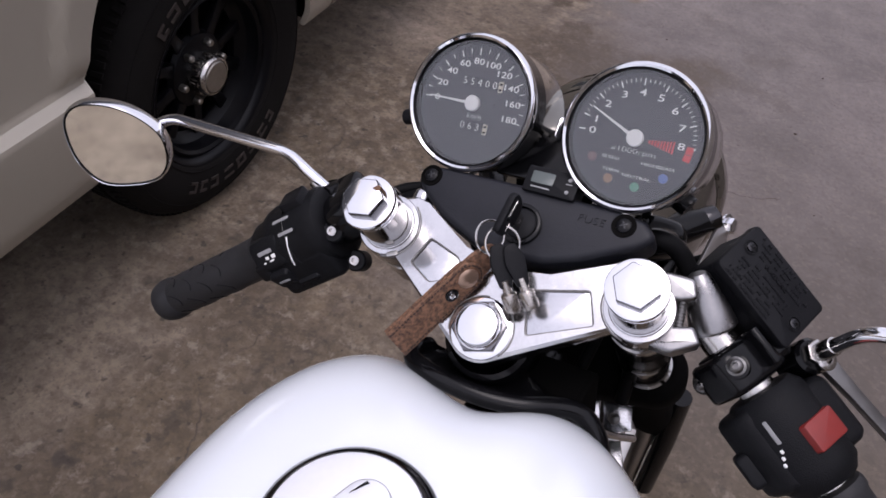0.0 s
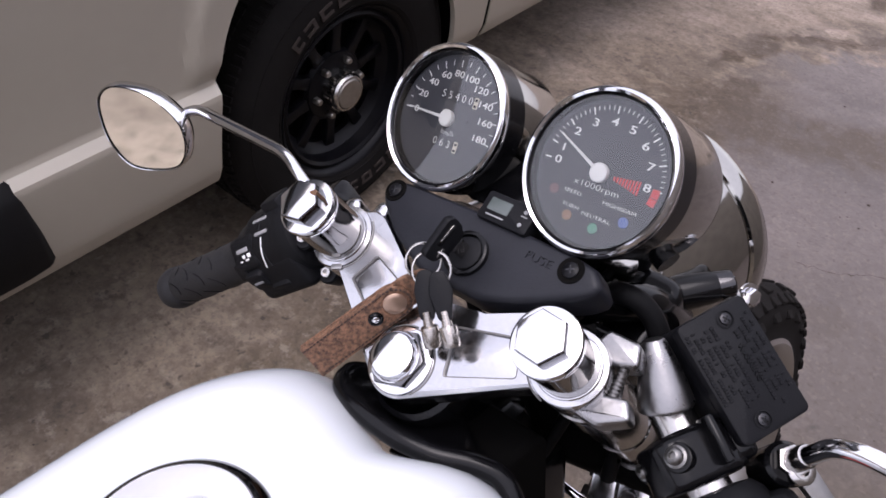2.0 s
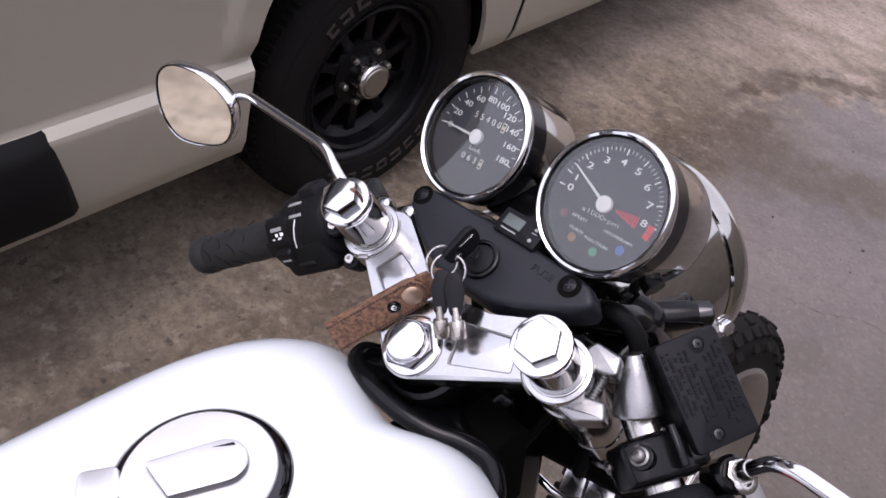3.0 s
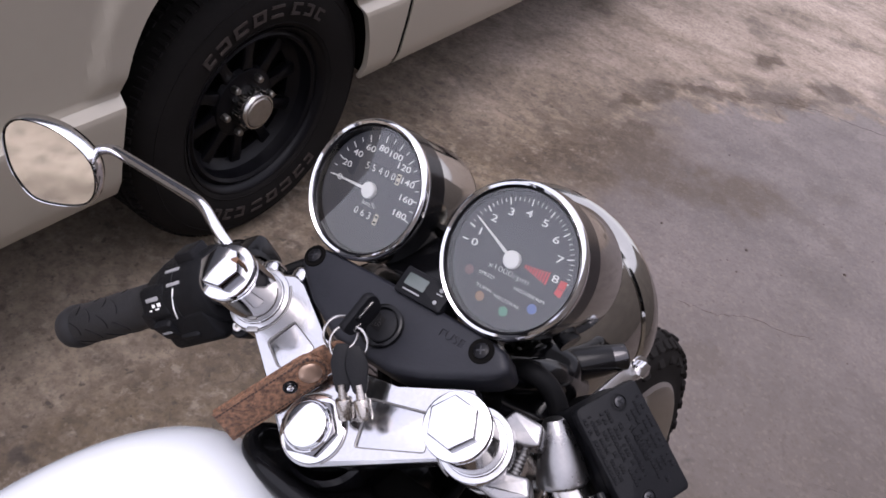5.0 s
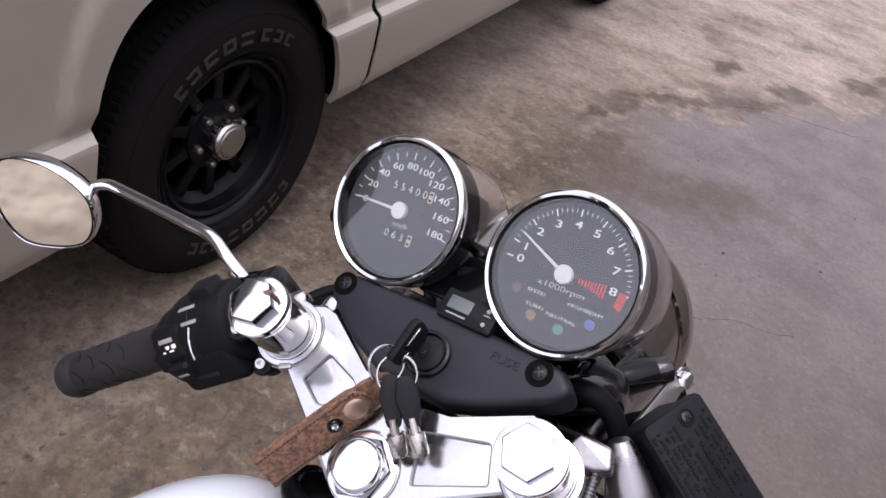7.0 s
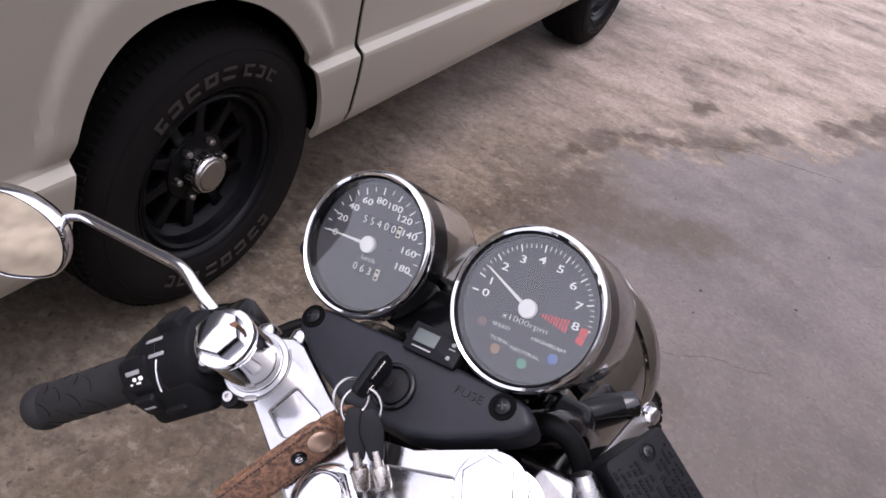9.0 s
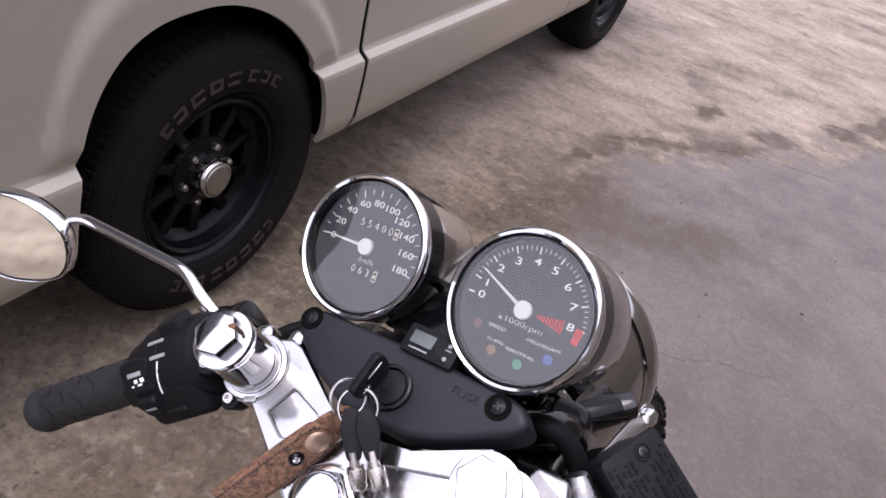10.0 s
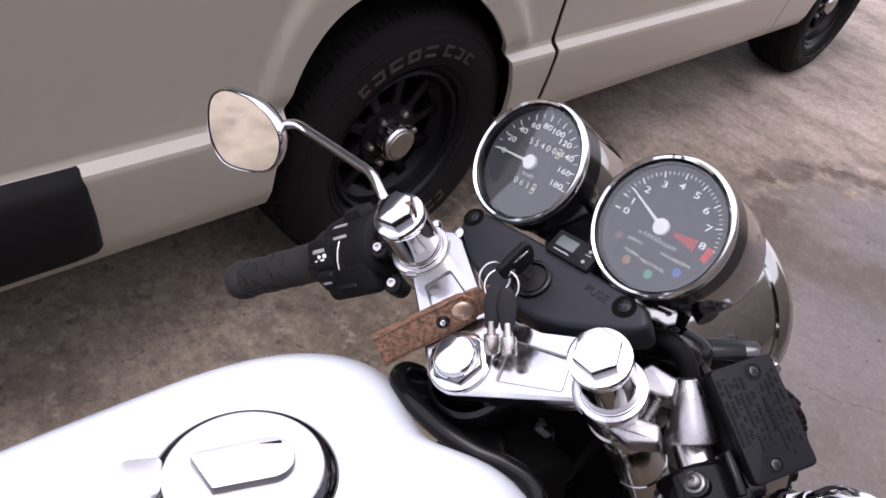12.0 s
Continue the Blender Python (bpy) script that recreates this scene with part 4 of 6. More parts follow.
def gauge_body(s):
    m = axis_pose((s * 0.052, 0.0825, 1.0955), GN)
    cup = part("gauge", lathe([(0.0385, -0.004), (0.0405, -0.004), (0.0412, -0.008), (0.0412, -0.056), (0.0400, -0.061), (0.036, -0.0645), (0.0, -0.066)], 72, None, m), SHELL, bike,
               "chromed speedometer" if s < 0 else "chromed rev counter")
    part("bezel", lathe([(0.0385, 0.0020), (0.0395, 0.0068), (0.0408, 0.0078), (0.0422, 0.0068), (0.0429, 0.0045), (0.0428, 0.0020), (0.0418, 0.0008), (0.0412, -0.0060)], 96, None, m), CHROME, cup, "bright chrome bezel")
    part("inner_ring", lathe([(0.0388, 0.0050), (0.0382, 0.0052), (0.0368, 0.0005), (0.0372, -0.001)], 72, None, m), GLOSS, cup, "black inner ring")
    part("seal_band", lathe([(0.0414, 0.0010), (0.0424, 0.0004), (0.0426, -0.0145), (0.0414, -0.0155)], 72, None, m), GLOSS, cup, "black rubber band")
    part("dial", cyl(0.0372, -0.003, 0.0, 72, 0.0002, None, m), DIAL, cup, "dark grey dial")
    lens = part("lens", lathe([(0, 0.0056), (0.02, 0.0054), (0.0386, 0.0046)], 64, None, m), GLASS, cup, "clear gauge glass", sharp=20)
    lens.visible_shadow = False
    return cup, m


def tick(cup, m, a, r0, r1, w, material=PRINT):
    mm = m @ Matrix.Rotation(radians(a), 4, "Z")
    part("tick_mark", prism([(r0, -w / 2), (r1, -w / 2), (r1, w / 2), (r0, w / 2)], 0.0, 0.00025, 0.00005, None, mm, steps=1), material, cup)


def needle(cup, m, a, length):
    mm = m @ Matrix.Rotation(radians(a), 4, "Z")
    bm = prism([(0.002, -0.0010), (length, -0.00035), (length, 0.00035), (0.002, 0.0010)], 0.0018, 0.0024, 0.0001, None, mm, steps=1)
    part("needle", bm, PRINT, cup, "white needle")
    part("needle_hub", lathe([(0.0048, 0.0005), (0.0050, 0.0030), (0.0044, 0.0036), (0, 0.0037)], 32, None, m), PRINT, cup, "white needle hub")


cup, gm = gauge_body(-1)
for i in range(10):
    a = 181 - 21.5 * i
    tick(cup, gm, a, 0.0298, 0.0340, 0.0006)
    if i < 9:
        tick(cup, gm, a - 10.75, 0.0312, 0.0340, 0.0004)
    ar = radians(a)
    words(str(20 * i), 0.0054, gm @ Matrix.Translation((0.0258 * math.cos(ar), 0.0258 * math.sin(ar), 0.0001)), PRINT, cup, "dial_number", squash=1.40, thin=0.00003)
words("km/h", 0.0046, gm @ Matrix.Translation((0.0022, -0.0078, 0.0001)), PRINT, cup, squash=1.1)
part("odometer_window", prism(rrect(0.0285, 0.0062, 0.0008, 3, 0.0028, 0.0130), 0, 0.0002, 0.0001, None, gm), WINDOW, cup, "dark number drum window")
part("trip_window", prism(rrect(0.0215, 0.0062, 0.0008, 3, 0.0040, -0.0142), 0, 0.0002, 0.0001, None, gm), WINDOW, cup, "dark number drum window")
for i, c in enumerate("55400"):
    words(c, 0.0064, gm @ Matrix.Translation((-0.0088 + 0.0051 * i, 0.0130, 0.0003)), PRINT, cup, "drum_digit", thin=-0.00009)
for i, c in enumerate("063"):
    words(c, 0.0064, gm @ Matrix.Translation((-0.0045 + 0.0051 * i, -0.0142, 0.0003)), PRINT, cup, "drum_digit", thin=-0.00009)
for cx, cy in ((0.0156, 0.0128), (0.0112, -0.0144)):
    part("number_drum", prism(rrect(0.0030, 0.0066, 0.0006, 3, cx, cy), 0, 0.0004, 0.0001, None, gm), mat("cream_drum", (0.62, 0.57, 0.45), 0.5, vary=0.1, scale=200) if cx > 0.015 else bpy.data.materials["cream_drum"], cup, "cream last-digit drum")
    for dy in (-0.0018, 0.0017):
        part("drum_mark", prism(rrect(0.0018, 0.0014, 0.0002, 2, cx, cy + dy), 0.0003, 0.0006, 0.0001, None, gm), GLOSS, cup)
part("dial_screw", cyl(0.0010, 0, 0.0006, 12, 0.0002, None, gm @ Matrix.Translation((0.0135, 0.0015, 0))), DIAL, cup)
needle(cup, gm, 180, 0.0300)
bm = cyl(0.0052, 0.0, 0.011, 20, 0.001, None, axis_pose(gm @ Vector((-0.0425, -0.0150, -0.012)), (-1, -0.05, -0.3)))
part("trip_knob", bm, PLASTIC, cup, "black trip reset knob")

cup, gm = gauge_body(1)
TA = (181, 166, 142, 118.5, 95, 71, 47, 23.5, 1)
for i, a in enumerate(TA):
    tick(cup, gm, a, 0.0300, 0.0338, 0.0007)
    ar = radians(a)
    words(str(i), 0.0056, gm @ Matrix.Translation((0.0258 * math.cos(ar), 0.0258 * math.sin(ar), 0.0001)), PRINT, cup, "dial_number", squash=1.55, thin=0.00003)
    if 0 < i < 8:
        for j in range(1, 5):
            tick(cup, gm, a + (TA[i + 1] - a) * j / 5, 0.0316, 0.0338, 0.0003)
for a0, a1 in ((2.5, -5.5), (-6.1, -13)):
    part("red_band", ring_arc(0.0288, 0.0328, a0, a1, 0, 0.0003, 8, None, gm), RED, cup, "red zone")
for i in range(9):
    x = 0.0075 + 0.0017 * i
    part("red_hatch", prism([(x, -0.0012 - 0.0004 * i), (x + 0.0010, -0.0013 - 0.0004 * i), (x + 0.0010, 0.0006 + 0.00025 * i), (x, 0.0006 + 0.0002 * i)], 0, 0.0003, 0.00005, None, gm, steps=1), RED, cup)
words("x1000rpm", 0.0045, gm @ Matrix.Translation((0.0004, -0.0075, 0.0001)), PRINT, cup, squash=1.42, thin=-0.00010)
for t, x, y in (("SPEED", -0.0112, -0.0134), ("TURN", -0.0098, -0.0204), ("NEUTRAL", 0.0058, -0.0216), ("HIGHBEAM", 0.0160, -0.0132)):
    words(t, 0.0027, gm @ Matrix.Translation((x, y, 0.0001)), PRINT, cup, squash=1.45 if t != "HIGHBEAM" else 1.45, thin=-0.00004)
for mt, x, y, lb in ((DULL_RED, -0.0222, -0.0150, "dull red"), (AMBER, -0.0100, -0.0254, "amber"), (GREEN, 0.0062, -0.0270, "green"), (BLUE, 0.0206, -0.0188, "blue")):
    part("warning_lamp", prism(circle(0.0027, 24, x, y), 0, 0.0004, 0.0001, None, gm), mt, cup, lb + " warning lamp, unlit")
needle(cup, gm, 155, 0.0310)
# gauge bracket
bm = tube(fillet([(-0.085, 0.100, 1.045), (-0.045, 0.112, 1.062), (0.045, 0.112, 1.062), (0.085, 0.100, 1.045)], 0.02), 0.007, 12)
box(0.070, 0.030, 0.006, 0.001, bm, axis_pose((0, 0.088, 1.062), (0, -0.6, 0.8)))
part("gauge_bracket", bm, GLOSS, bike, "black gauge bracket")
bm = prism(rrect(0.010, 0.014, 0.002), -0.001, 0.001, 0.0005, None, axis_pose((0.001, 0.103, 1.078), (0.5, -0.5, 0.6)))
part("bracket_tab", bm, CHROME, bike, "chromed bracket tab between the gauges")

# fuse cover
CN = Vector((0, -0.55, 0.83)).normalized()
CM = axis_pose((0, 0.0475, 1.059), CN)
co = [(0.0790, -0.0030), (0.0755, 0.0060), (0.0600, 0.0088), (0, 0.0100), (-0.0600, 0.0088), (-0.0715, 0.0060), (-0.0745, -0.0030), (-0.0670, -0.0110), (-0.0490, -0.0230), (-0.0200, -0.0345), (0.0200, -0.0345), (0.0400, -0.0270), (0.0590, -0.0170), (0.0720, -0.0100)]
co = [(q.x, q.y) for q in fillet([Vector((*p, 0)) for p in co + co[:2]], 0.004, 3)[4:-1]]
cover = part("fuse_cover", prism(co, -0.026, 0.0, 0.0042, None, CM, steps=4), COVER, bike, "matt black plastic fuse cover")
words("FUSE", 0.0066, CM @ Matrix.Translation((0.0415, -0.0014, 0.0001)), COVER, cover, "lettering", depth=0.0006, squash=1.2)
for s in (-1, 1):
    m = CM @ Matrix.Translation((0.0602 if s > 0 else -0.0652, 0.0005, 0))
    # flat black disc in place of the shade inside the screw recess
    part("screw_well", lathe([(0.0, 0.0003), (0.0062, 0.0003), (0.0068, 0.0006), (0.0072, 0.0001)], 32, None, m), DARK, cover, "black disc for the shade in the screw recess")
    sc = part("screw", lathe([(0.0044, 0.0), (0.0042, 0.0012), (0.0030, 0.0018), (0, 0.0020)], 28, None, m), RIM, cover, "cross-head screw")
    bm = bmesh.new()
    for a in (0.5, 0.5 + math.pi / 2):
        prism(rrect(0.0048, 0.0010, 0.0002, 2), 0.0015, 0.0022, 0.0001, bm, m @ Matrix.Rotation(a, 4, "Z"))
    part("screw_slot", bm, BLACKSTEEL, sc)
IGN = CM @ Matrix.Translation((0.0025, -0.0152, 0))
lock = part("ignition_lock", lathe([(0.0128, 0.0), (0.0128, 0.0030), (0.0120, 0.0036), (0.0106, 0.0036), (0.0100, 0.0012), (0, 0.0012)], 40, None, IGN), GLOSS, bike, "black ignition lock")
part("lock_face", lathe([(0.0094, 0.0010), (0.0094, 0.0026), (0.0085, 0.0032), (0, 0.0032)], 36, None, IGN), PLASTIC, lock)

# small voltmeter between cover and gauges
VM = axis_pose((0.0115, 0.0610, 1.0645), (0, -0.56, 0.83))
volt = part("voltmeter", prism(rrect(0.0330, 0.0165, 0.0015, 4), -0.012, 0.006, 0.001, None, VM), PLASTIC, bike, "small black voltmeter with blank grey display")
part("display", prism(rrect(0.0140, 0.0075, 0.0006, 3, -0.0055, 0.0012), 0.0055, 0.0064, 0.0001, None, VM), LCD, volt, "blank grey display")
part("button", prism(circle(0.0012, 14, 0.0110, 0.0035), 0.0055, 0.0070, 0.0002, None, VM), GREY_PRINT, volt)
part("button", prism(circle(0.0012, 14, 0.0110, -0.0040), 0.0055, 0.0066, 0.0002, None, VM), GREY_PRINT, volt)
part("label_bar", prism(rrect(0.0120, 0.0009, 0.0002, 2, -0.0055, -0.0050), 0.0055, 0.0062, 0.0001, None, VM), GREY_PRINT, volt)
part("label_bar", prism(rrect(0.0040, 0.0007, 0.0002, 2, 0.0110, 0.0010), 0.0055, 0.0062, 0.0001, None, VM), GREY_PRINT, volt)

# black wiring between the cover and the headlight
for pts, r in ((((0.050, 0.070, 1.020), (0.072, 0.105, 1.008), (0.070, 0.150, 0.965)), 0.011), (((0.062, 0.060, 1.010), (0.080, 0.085, 0.985), (0.084, 0.13, 0.945)), 0.009), (((-0.050, 0.070, 1.020), (-0.072, 0.105, 1.008), (-0.070, 0.150, 0.965)), 0.011)):
    part("wiring_sleeve", tube(smooth_path(pts, 8), r, 16), GLOSS, bike, "black wiring sleeve")

part("wiring_box", prism(rrect(0.034, 0.070, 0.012, 5), -0.030, 0.006, 0.008, None, axis_pose((0.066, 0.104, 0.992), (0.10, -0.40, 0.9)), steps=4), GLOSS, bike, "black wiring cover under the rev counter")
# headlight
HL = axis_pose((0, 0.188, 0.966), (0, 1, -0.05)) @ Matrix.Diagonal((0.965, 0.965, 1, 1))
head = part("headlight", lathe([(0, -0.082), (0.022, -0.080), (0.046, -0.070), (0.066, -0.053), (0.079, -0.030), (0.086, -0.004), (0.0885, 0.020), (0.0885, 0.030)], 96, None, HL), SHELL, bike, "chromed round headlight shell")
part("headlight_rim", lathe([(0.0885, 0.028), (0.0905, 0.029), (0.0925, 0.034), (0.0920, 0.046), (0.0880, 0.052), (0.084, 0.052)], 96, None, HL), SHELL, head, "chrome headlight rim")
part("headlight_lens", lathe([(0.087, 0.048), (0.06, 0.060), (0.03, 0.066), (0, 0.068)], 64, None, HL), TINT, head)
for s in (-1, 1):
    # ear from the fork to the shell, with its bolt
    a, z = Vector((s * 0.101, 0.075, 1.000)), Vector((s * 0.0975, 0.182, 0.978))
    bm = prism([(-0.004, -0.011), ((z - a).length - 0.004, -0.0055), ((z - a).length + 0.004, 0.0), ((z - a).length - 0.004, 0.0055), (-0.004, 0.008)], -0.0016, 0.0016, 0.0008, None, span_pose(a, z - a, (s * 0.62, -0.45, 0.64)))
    ear = part("headlight_ear", bm, CAST, bike, "satin alloy headlight bracket")
    bolt = axis_pose((s * 0.0985, 0.182, 0.9785), (s, -0.25, 0.3))
    bm = prism(circle(0.0058, 6), 0.0010, 0.0068, 0.001, None, bolt)
    lathe([(0.0085, 0.0), (0.0085, 0.0014), (0.006, 0.0018)], 24, bm, bolt)
    part("ear_bolt", bm, CHROME, ear, "chromed bolt")
    # chrome boss coloured black for the dark reflections on it
    boss = axis_pose((s * 0.0920, 0.174, 0.990), (s * 0.56, 0.62, 0.10))
    eb = part("ear_boss", lathe([(0.0094, -0.010), (0.0104, -0.016), (0.0116, -0.034), (0.0117, -0.044), (0.0096, -0.052), (0, -0.054)], 40, None, boss), GLOSS, ear, "chrome boss, dark reflections put into black")
    part("boss_tip", lathe([(0.0, 0.0), (0.0078, -0.0002), (0.0088, -0.0012), (0.0096, -0.0100), (0.0094, -0.0110)], 40, None, boss), DARKREFLECT, eb, "chromed tip, dark reflections put into its colour")

# ---- handlebars ----

BARS = {-1: axis_pose((-0.1075, 0.0475, 1.0275), (-0.815, -0.245, -0.525), (-0.5, -0.25, 0.8))}
BARS[1] = axis_pose((0.1033, 0.0612, 1.0037), (0.79, -0.35, -0.50), (0.5, -0.25, 0.8))
for s in (-1, 1):
    m = BARS[s]
    b = part("handlebar", lathe([(0, 0.012), (0.0112, 0.012), (0.0112, 0.230), (0, 0.230)], 32, None, m), STEEL, bike, "steel clip-on handlebar")
    # cast cone that carries the bar
    bm = lathe([(0, -0.0025), (0.0050, -0.0022), (0.0066, 0.0), (0.0090, 0.0080), (0.0122, 0.0210), (0.0140, 0.0300), (0.0140, 0.0312), (0.0136, 0.0318), (0.0, 0.0318)], 40, None, axis_pose((0.1040, 0.0565, 1.0305), (0.47, -0.26, -0.84)))
    if s < 0:
        bm = lathe([(0.0113, 0.010), (0.0130, 0.012), (0.0130, 0.026), (0.0113, 0.027)], 32, None, m)
    part("bar_mount", bm, CONE if s > 0 else GLOSS, b, "satin cast alloy bar mount" if s > 0 else "black bar mount")
    # grip
    g0 = 0.124 if s > 0 else 0.108
    prof = [(0.0112, g0), (0.0170, g0 + 0.001), (0.0178, g0 + 0.003), (0.0178, g0 + 0.007), (0.0166, g0 + 0.009)]
    prof += [(0.0163, 0.140), (0.0163, 0.214), (0.0158, 0.2155), (0.0163, 0.217), (0.0174, 0.220), (0.0178, 0.228), (0.0166, 0.234), (0.0120, 0.2362), (0, 0.2362)]
    g = part("grip", lathe(prof, 40, None, m), RUBBER, b, "black ribbed rubber grip")
    for k in range(6):
        for rep in range(4):
            a0, z0 = 60 * k + 30 * (rep % 2), 0.150 + 0.018 * rep
            pts = [m @ Vector((0.0163 * math.cos(radians(a0 + 7 * i)), 0.0163 * math.sin(radians(a0 + 7 * i)), z0 + 0.0014 * (i - 3) + 0.0005 * (i - 3) ** 2)) for i in range(7)]
            part("grip_slit", tube(pts, 0.0005, 5), PLASTIC, g)

# left switch housing
m = BARS[-1]
bm = lathe([(0.0112, 0.038), (0.0225, 0.0385), (0.0265, 0.041), (0.0282, 0.046), (0.0285, 0.052), (0.0285, 0.082), (0.0272, 0.088), (0.0240, 0.092), (0.0225, 0.104), (0.0200, 0.1085), (0.0112, 0.109)], 48, None, m)
prism(rrect(0.032, 0.030, 0.007, 4), 0.044, 0.098, 0.005, bm, m @ Matrix.Translation((-0.012, -0.014, 0)), steps=3)
prism(rrect(0.020, 0.026, 0.006, 4), 0.074, 0.104, 0.004, bm, m @ Matrix.Rotation(radians(-62), 4, "Z") @ Matrix.Translation((0.0185, 0, 0)), steps=3)
sw = part("left_switch", bm, GRIT, bike, "black handlebar switch housing with white markings")
part("housing_seam", lathe([(0.0287, 0.0662), (0.0290, 0.0666), (0.0287, 0.0672)], 48, None, m), GLOSS, sw)
part("arc_mark", tube([m @ Vector((0.0286 * math.cos(radians(a)), 0.0286 * math.sin(radians(a)), 0.0650 - 0.00018 * (a + 50))) for a in range(-92, -47, 3)], 0.0006, 6), PRINT, sw, "white arc line")
for a, d0, ln, w, r in ((-23, 0.0680, 0.0150, 0.0024, 0.0286), (-44, 0.0648, 0.0140, 0.0024, 0.0286), (-57, 0.0890, 0.0130, 0.0030, 0.0286), (-66, 0.0830, 0.0036, 0.0028, 0.0286), (-66, 0.0890, 0.0030, 0.0024, 0.0286), (-73, 0.0860, 0.0044, 0.0028, 0.0286), (-73, 0.0930, 0.0026, 0.0026, 0.0286)):
    mm = m @ Matrix.Rotation(radians(a), 4, "Z") @ Matrix.Translation((r, 0, d0)) @ Matrix.Rotation(radians(90), 4, "Y")
    part("printed_bar", prism(rrect(ln, w, 0.0004, 2), -0.0015, 0.0004, 0.0001, None, mm), GREY_PRINT if ln > 0.01 else PRINT, sw)
for a, d0, sx, sy, h in ((-106, 0.0890, 0.018, 0.016, 0.0050), (-128, 0.0720, 0.020, 0.014, 0.0075), (-150, 0.0560, 0.016, 0.013, 0.0060), (2, 0.0560, 0.020, 0.016, 0.0065), (-86, 0.1000, 0.012, 0.014, 0.0020)):
    mm = m @ Matrix.Rotation(radians(a), 4, "Z") @ Matrix.Translation((0.0272, 0, d0)) @ Matrix.Rotation(radians(90), 4, "Y")
    bt = part("switch_button", prism(rrect(sx, sy, 0.003, 4), -0.012, h, 0.002, None, mm), PLASTIC, sw, "black push button")
    if a < -100:
        part("printed_bar", prism(rrect(0.0100, 0.0022, 0.0004, 2), h - 0.0005, h + 0.0003, 0.0001, None, mm), GREY_PRINT, bt)

# clutch perch with its bolts and mirror socket
bm = lathe([(0.0112, 0.014), (0.0178, 0.015), (0.0190, 0.018), (0.0190, 0.034), (0.0178, 0.037), (0.0112, 0.038)], 40, None, m)
prism(rrect(0.030, 0.048, 0.008, 4), 0.017, 0.036, 0.003, bm, m @ Matrix.Translation((0.002, 0.006, 0)))
prism(circle(0.0085, 24), -0.012, 0.012, 0.002, bm, axis_pose((-0.150, 0.052, 1.014), (-0.3, 0.15, 1)))
perch = part("clutch_perch", bm, GLOSS, bike, "gloss black clutch lever perch")
for q, r in (((-0.1217, 0.0270, 0.9843), 1.0), ((-0.1310, 0.0199, 1.0126), 0.95)):
    bolt = axis_pose(q, (0.25, -0.70, 0.65))
    part("bolt_boss", lathe([(0.0078, -0.018), (0.0078, -0.0015), (0.0066, 0.0), (0, 0.0)], 24, None, bolt), PLASTIC, perch)
    part("socket_bolt", lathe([(0.0037 * r, -0.004), (0.0037 * r, 0.0024), (0.0033 * r, 0.0030), (0.0020 * r, 0.0030), (0.0019 * r, 0.0004), (0, 0.0004)], 28, None, bolt), STEEL, perch, "steel socket bolt")


# left mirror
MU, MV = Vector((0.9071, 0.4210, 0)), Vector((-0.0084, 0.0182, 0.9998))
MN = MU.cross(MV)
MM = Matrix(((MU.x, MV.x, MN.x, -0.330), (MU.y, MV.y, MN.y, 0.020), (MU.z, MV.z, MN.z, 1.0342), (0, 0, 0, 1)))
mo = smooth_path([(-0.035, 0.023, 0), (-0.019, 0.0335, 0), (0.007, 0.031, 0), (0.027, 0.019, 0), (0.0375, 0.003, 0), (0.0355, -0.018, 0), (0.0235, -0.033, 0), (0.001, -0.0385, 0), (-0.024, -0.0365, 0), (-0.0375, -0.019, 0), (-0.040, 0.004, 0)], 5, True)
ol = [(q.x, q.y) for q in mo]


def mirror(m, sx, label):
    pts = [(x * sx, y) for x, y in ol]
    bm = bmesh.new()
    rings = []
    for k, z in ((0.965, 0.0012), (0.995, 0.0022), (1.018, 0.0008), (1.024, -0.003), (1.005, -0.008), (0.90, -0.015), (0.65, -0.020), (0.3, -0.022)):
        rings.append([bm.verts.new(m @ Vector((x * k, y * k, z))) for x, y in pts])
    for a, b in zip(rings, rings[1:]):
        for i in range(len(pts)):
            j = (i + 1) % len(pts)
            bm.faces.new((a[i], a[j], b[j], b[i]))
    bm.faces.new(rings[-1])
    shell = part("mirror", bm, CHROME, bike, label)
    bm = bmesh.new()
    bm.faces.new([bm.verts.new(m @ Vector((x * 0.97, y * 0.97, 0.0012))) for x, y in pts])
    part("mirror_glass", bm, MIRROR, shell, "clean mirror glass")
    part("mirror_gasket", tube([m @ Vector((x * 0.972, y * 0.972, 0.0014)) for x, y in pts], 0.0008, 6, True), GLOSS, shell, "thin black gasket")
    return shell


shell = mirror(MM, 1, "rounded chrome rear-view mirror")
stem = fillet([(-0.153, 0.050, 1.020), (-0.172, 0.052, 1.030), (-0.193, 0.058, 1.0380), (-0.302, 0.0535, 1.0445), (-0.318, 0.043, 1.037), (-0.327, 0.037, 1.033)], 0.014, 6)
part("mirror_stem", tube(stem, 0.0042, 16), CHROME, shell, "bent chrome stem")
fm = axis_pose((-0.156, 0.0505, 1.0185), (-0.9, 0.1, 0.42))
bm = lathe([(0.0052, -0.006), (0.0058, -0.005), (0.0058, 0.010), (0.0050, 0.013), (0.0042, 0.013)], 24, None, fm)
prism(circle(0.0078, 6), -0.012, -0.004, 0.001, bm, fm)
part("stem_ferrule", bm, STEEL, shell, "steel lock nut and ferrule")

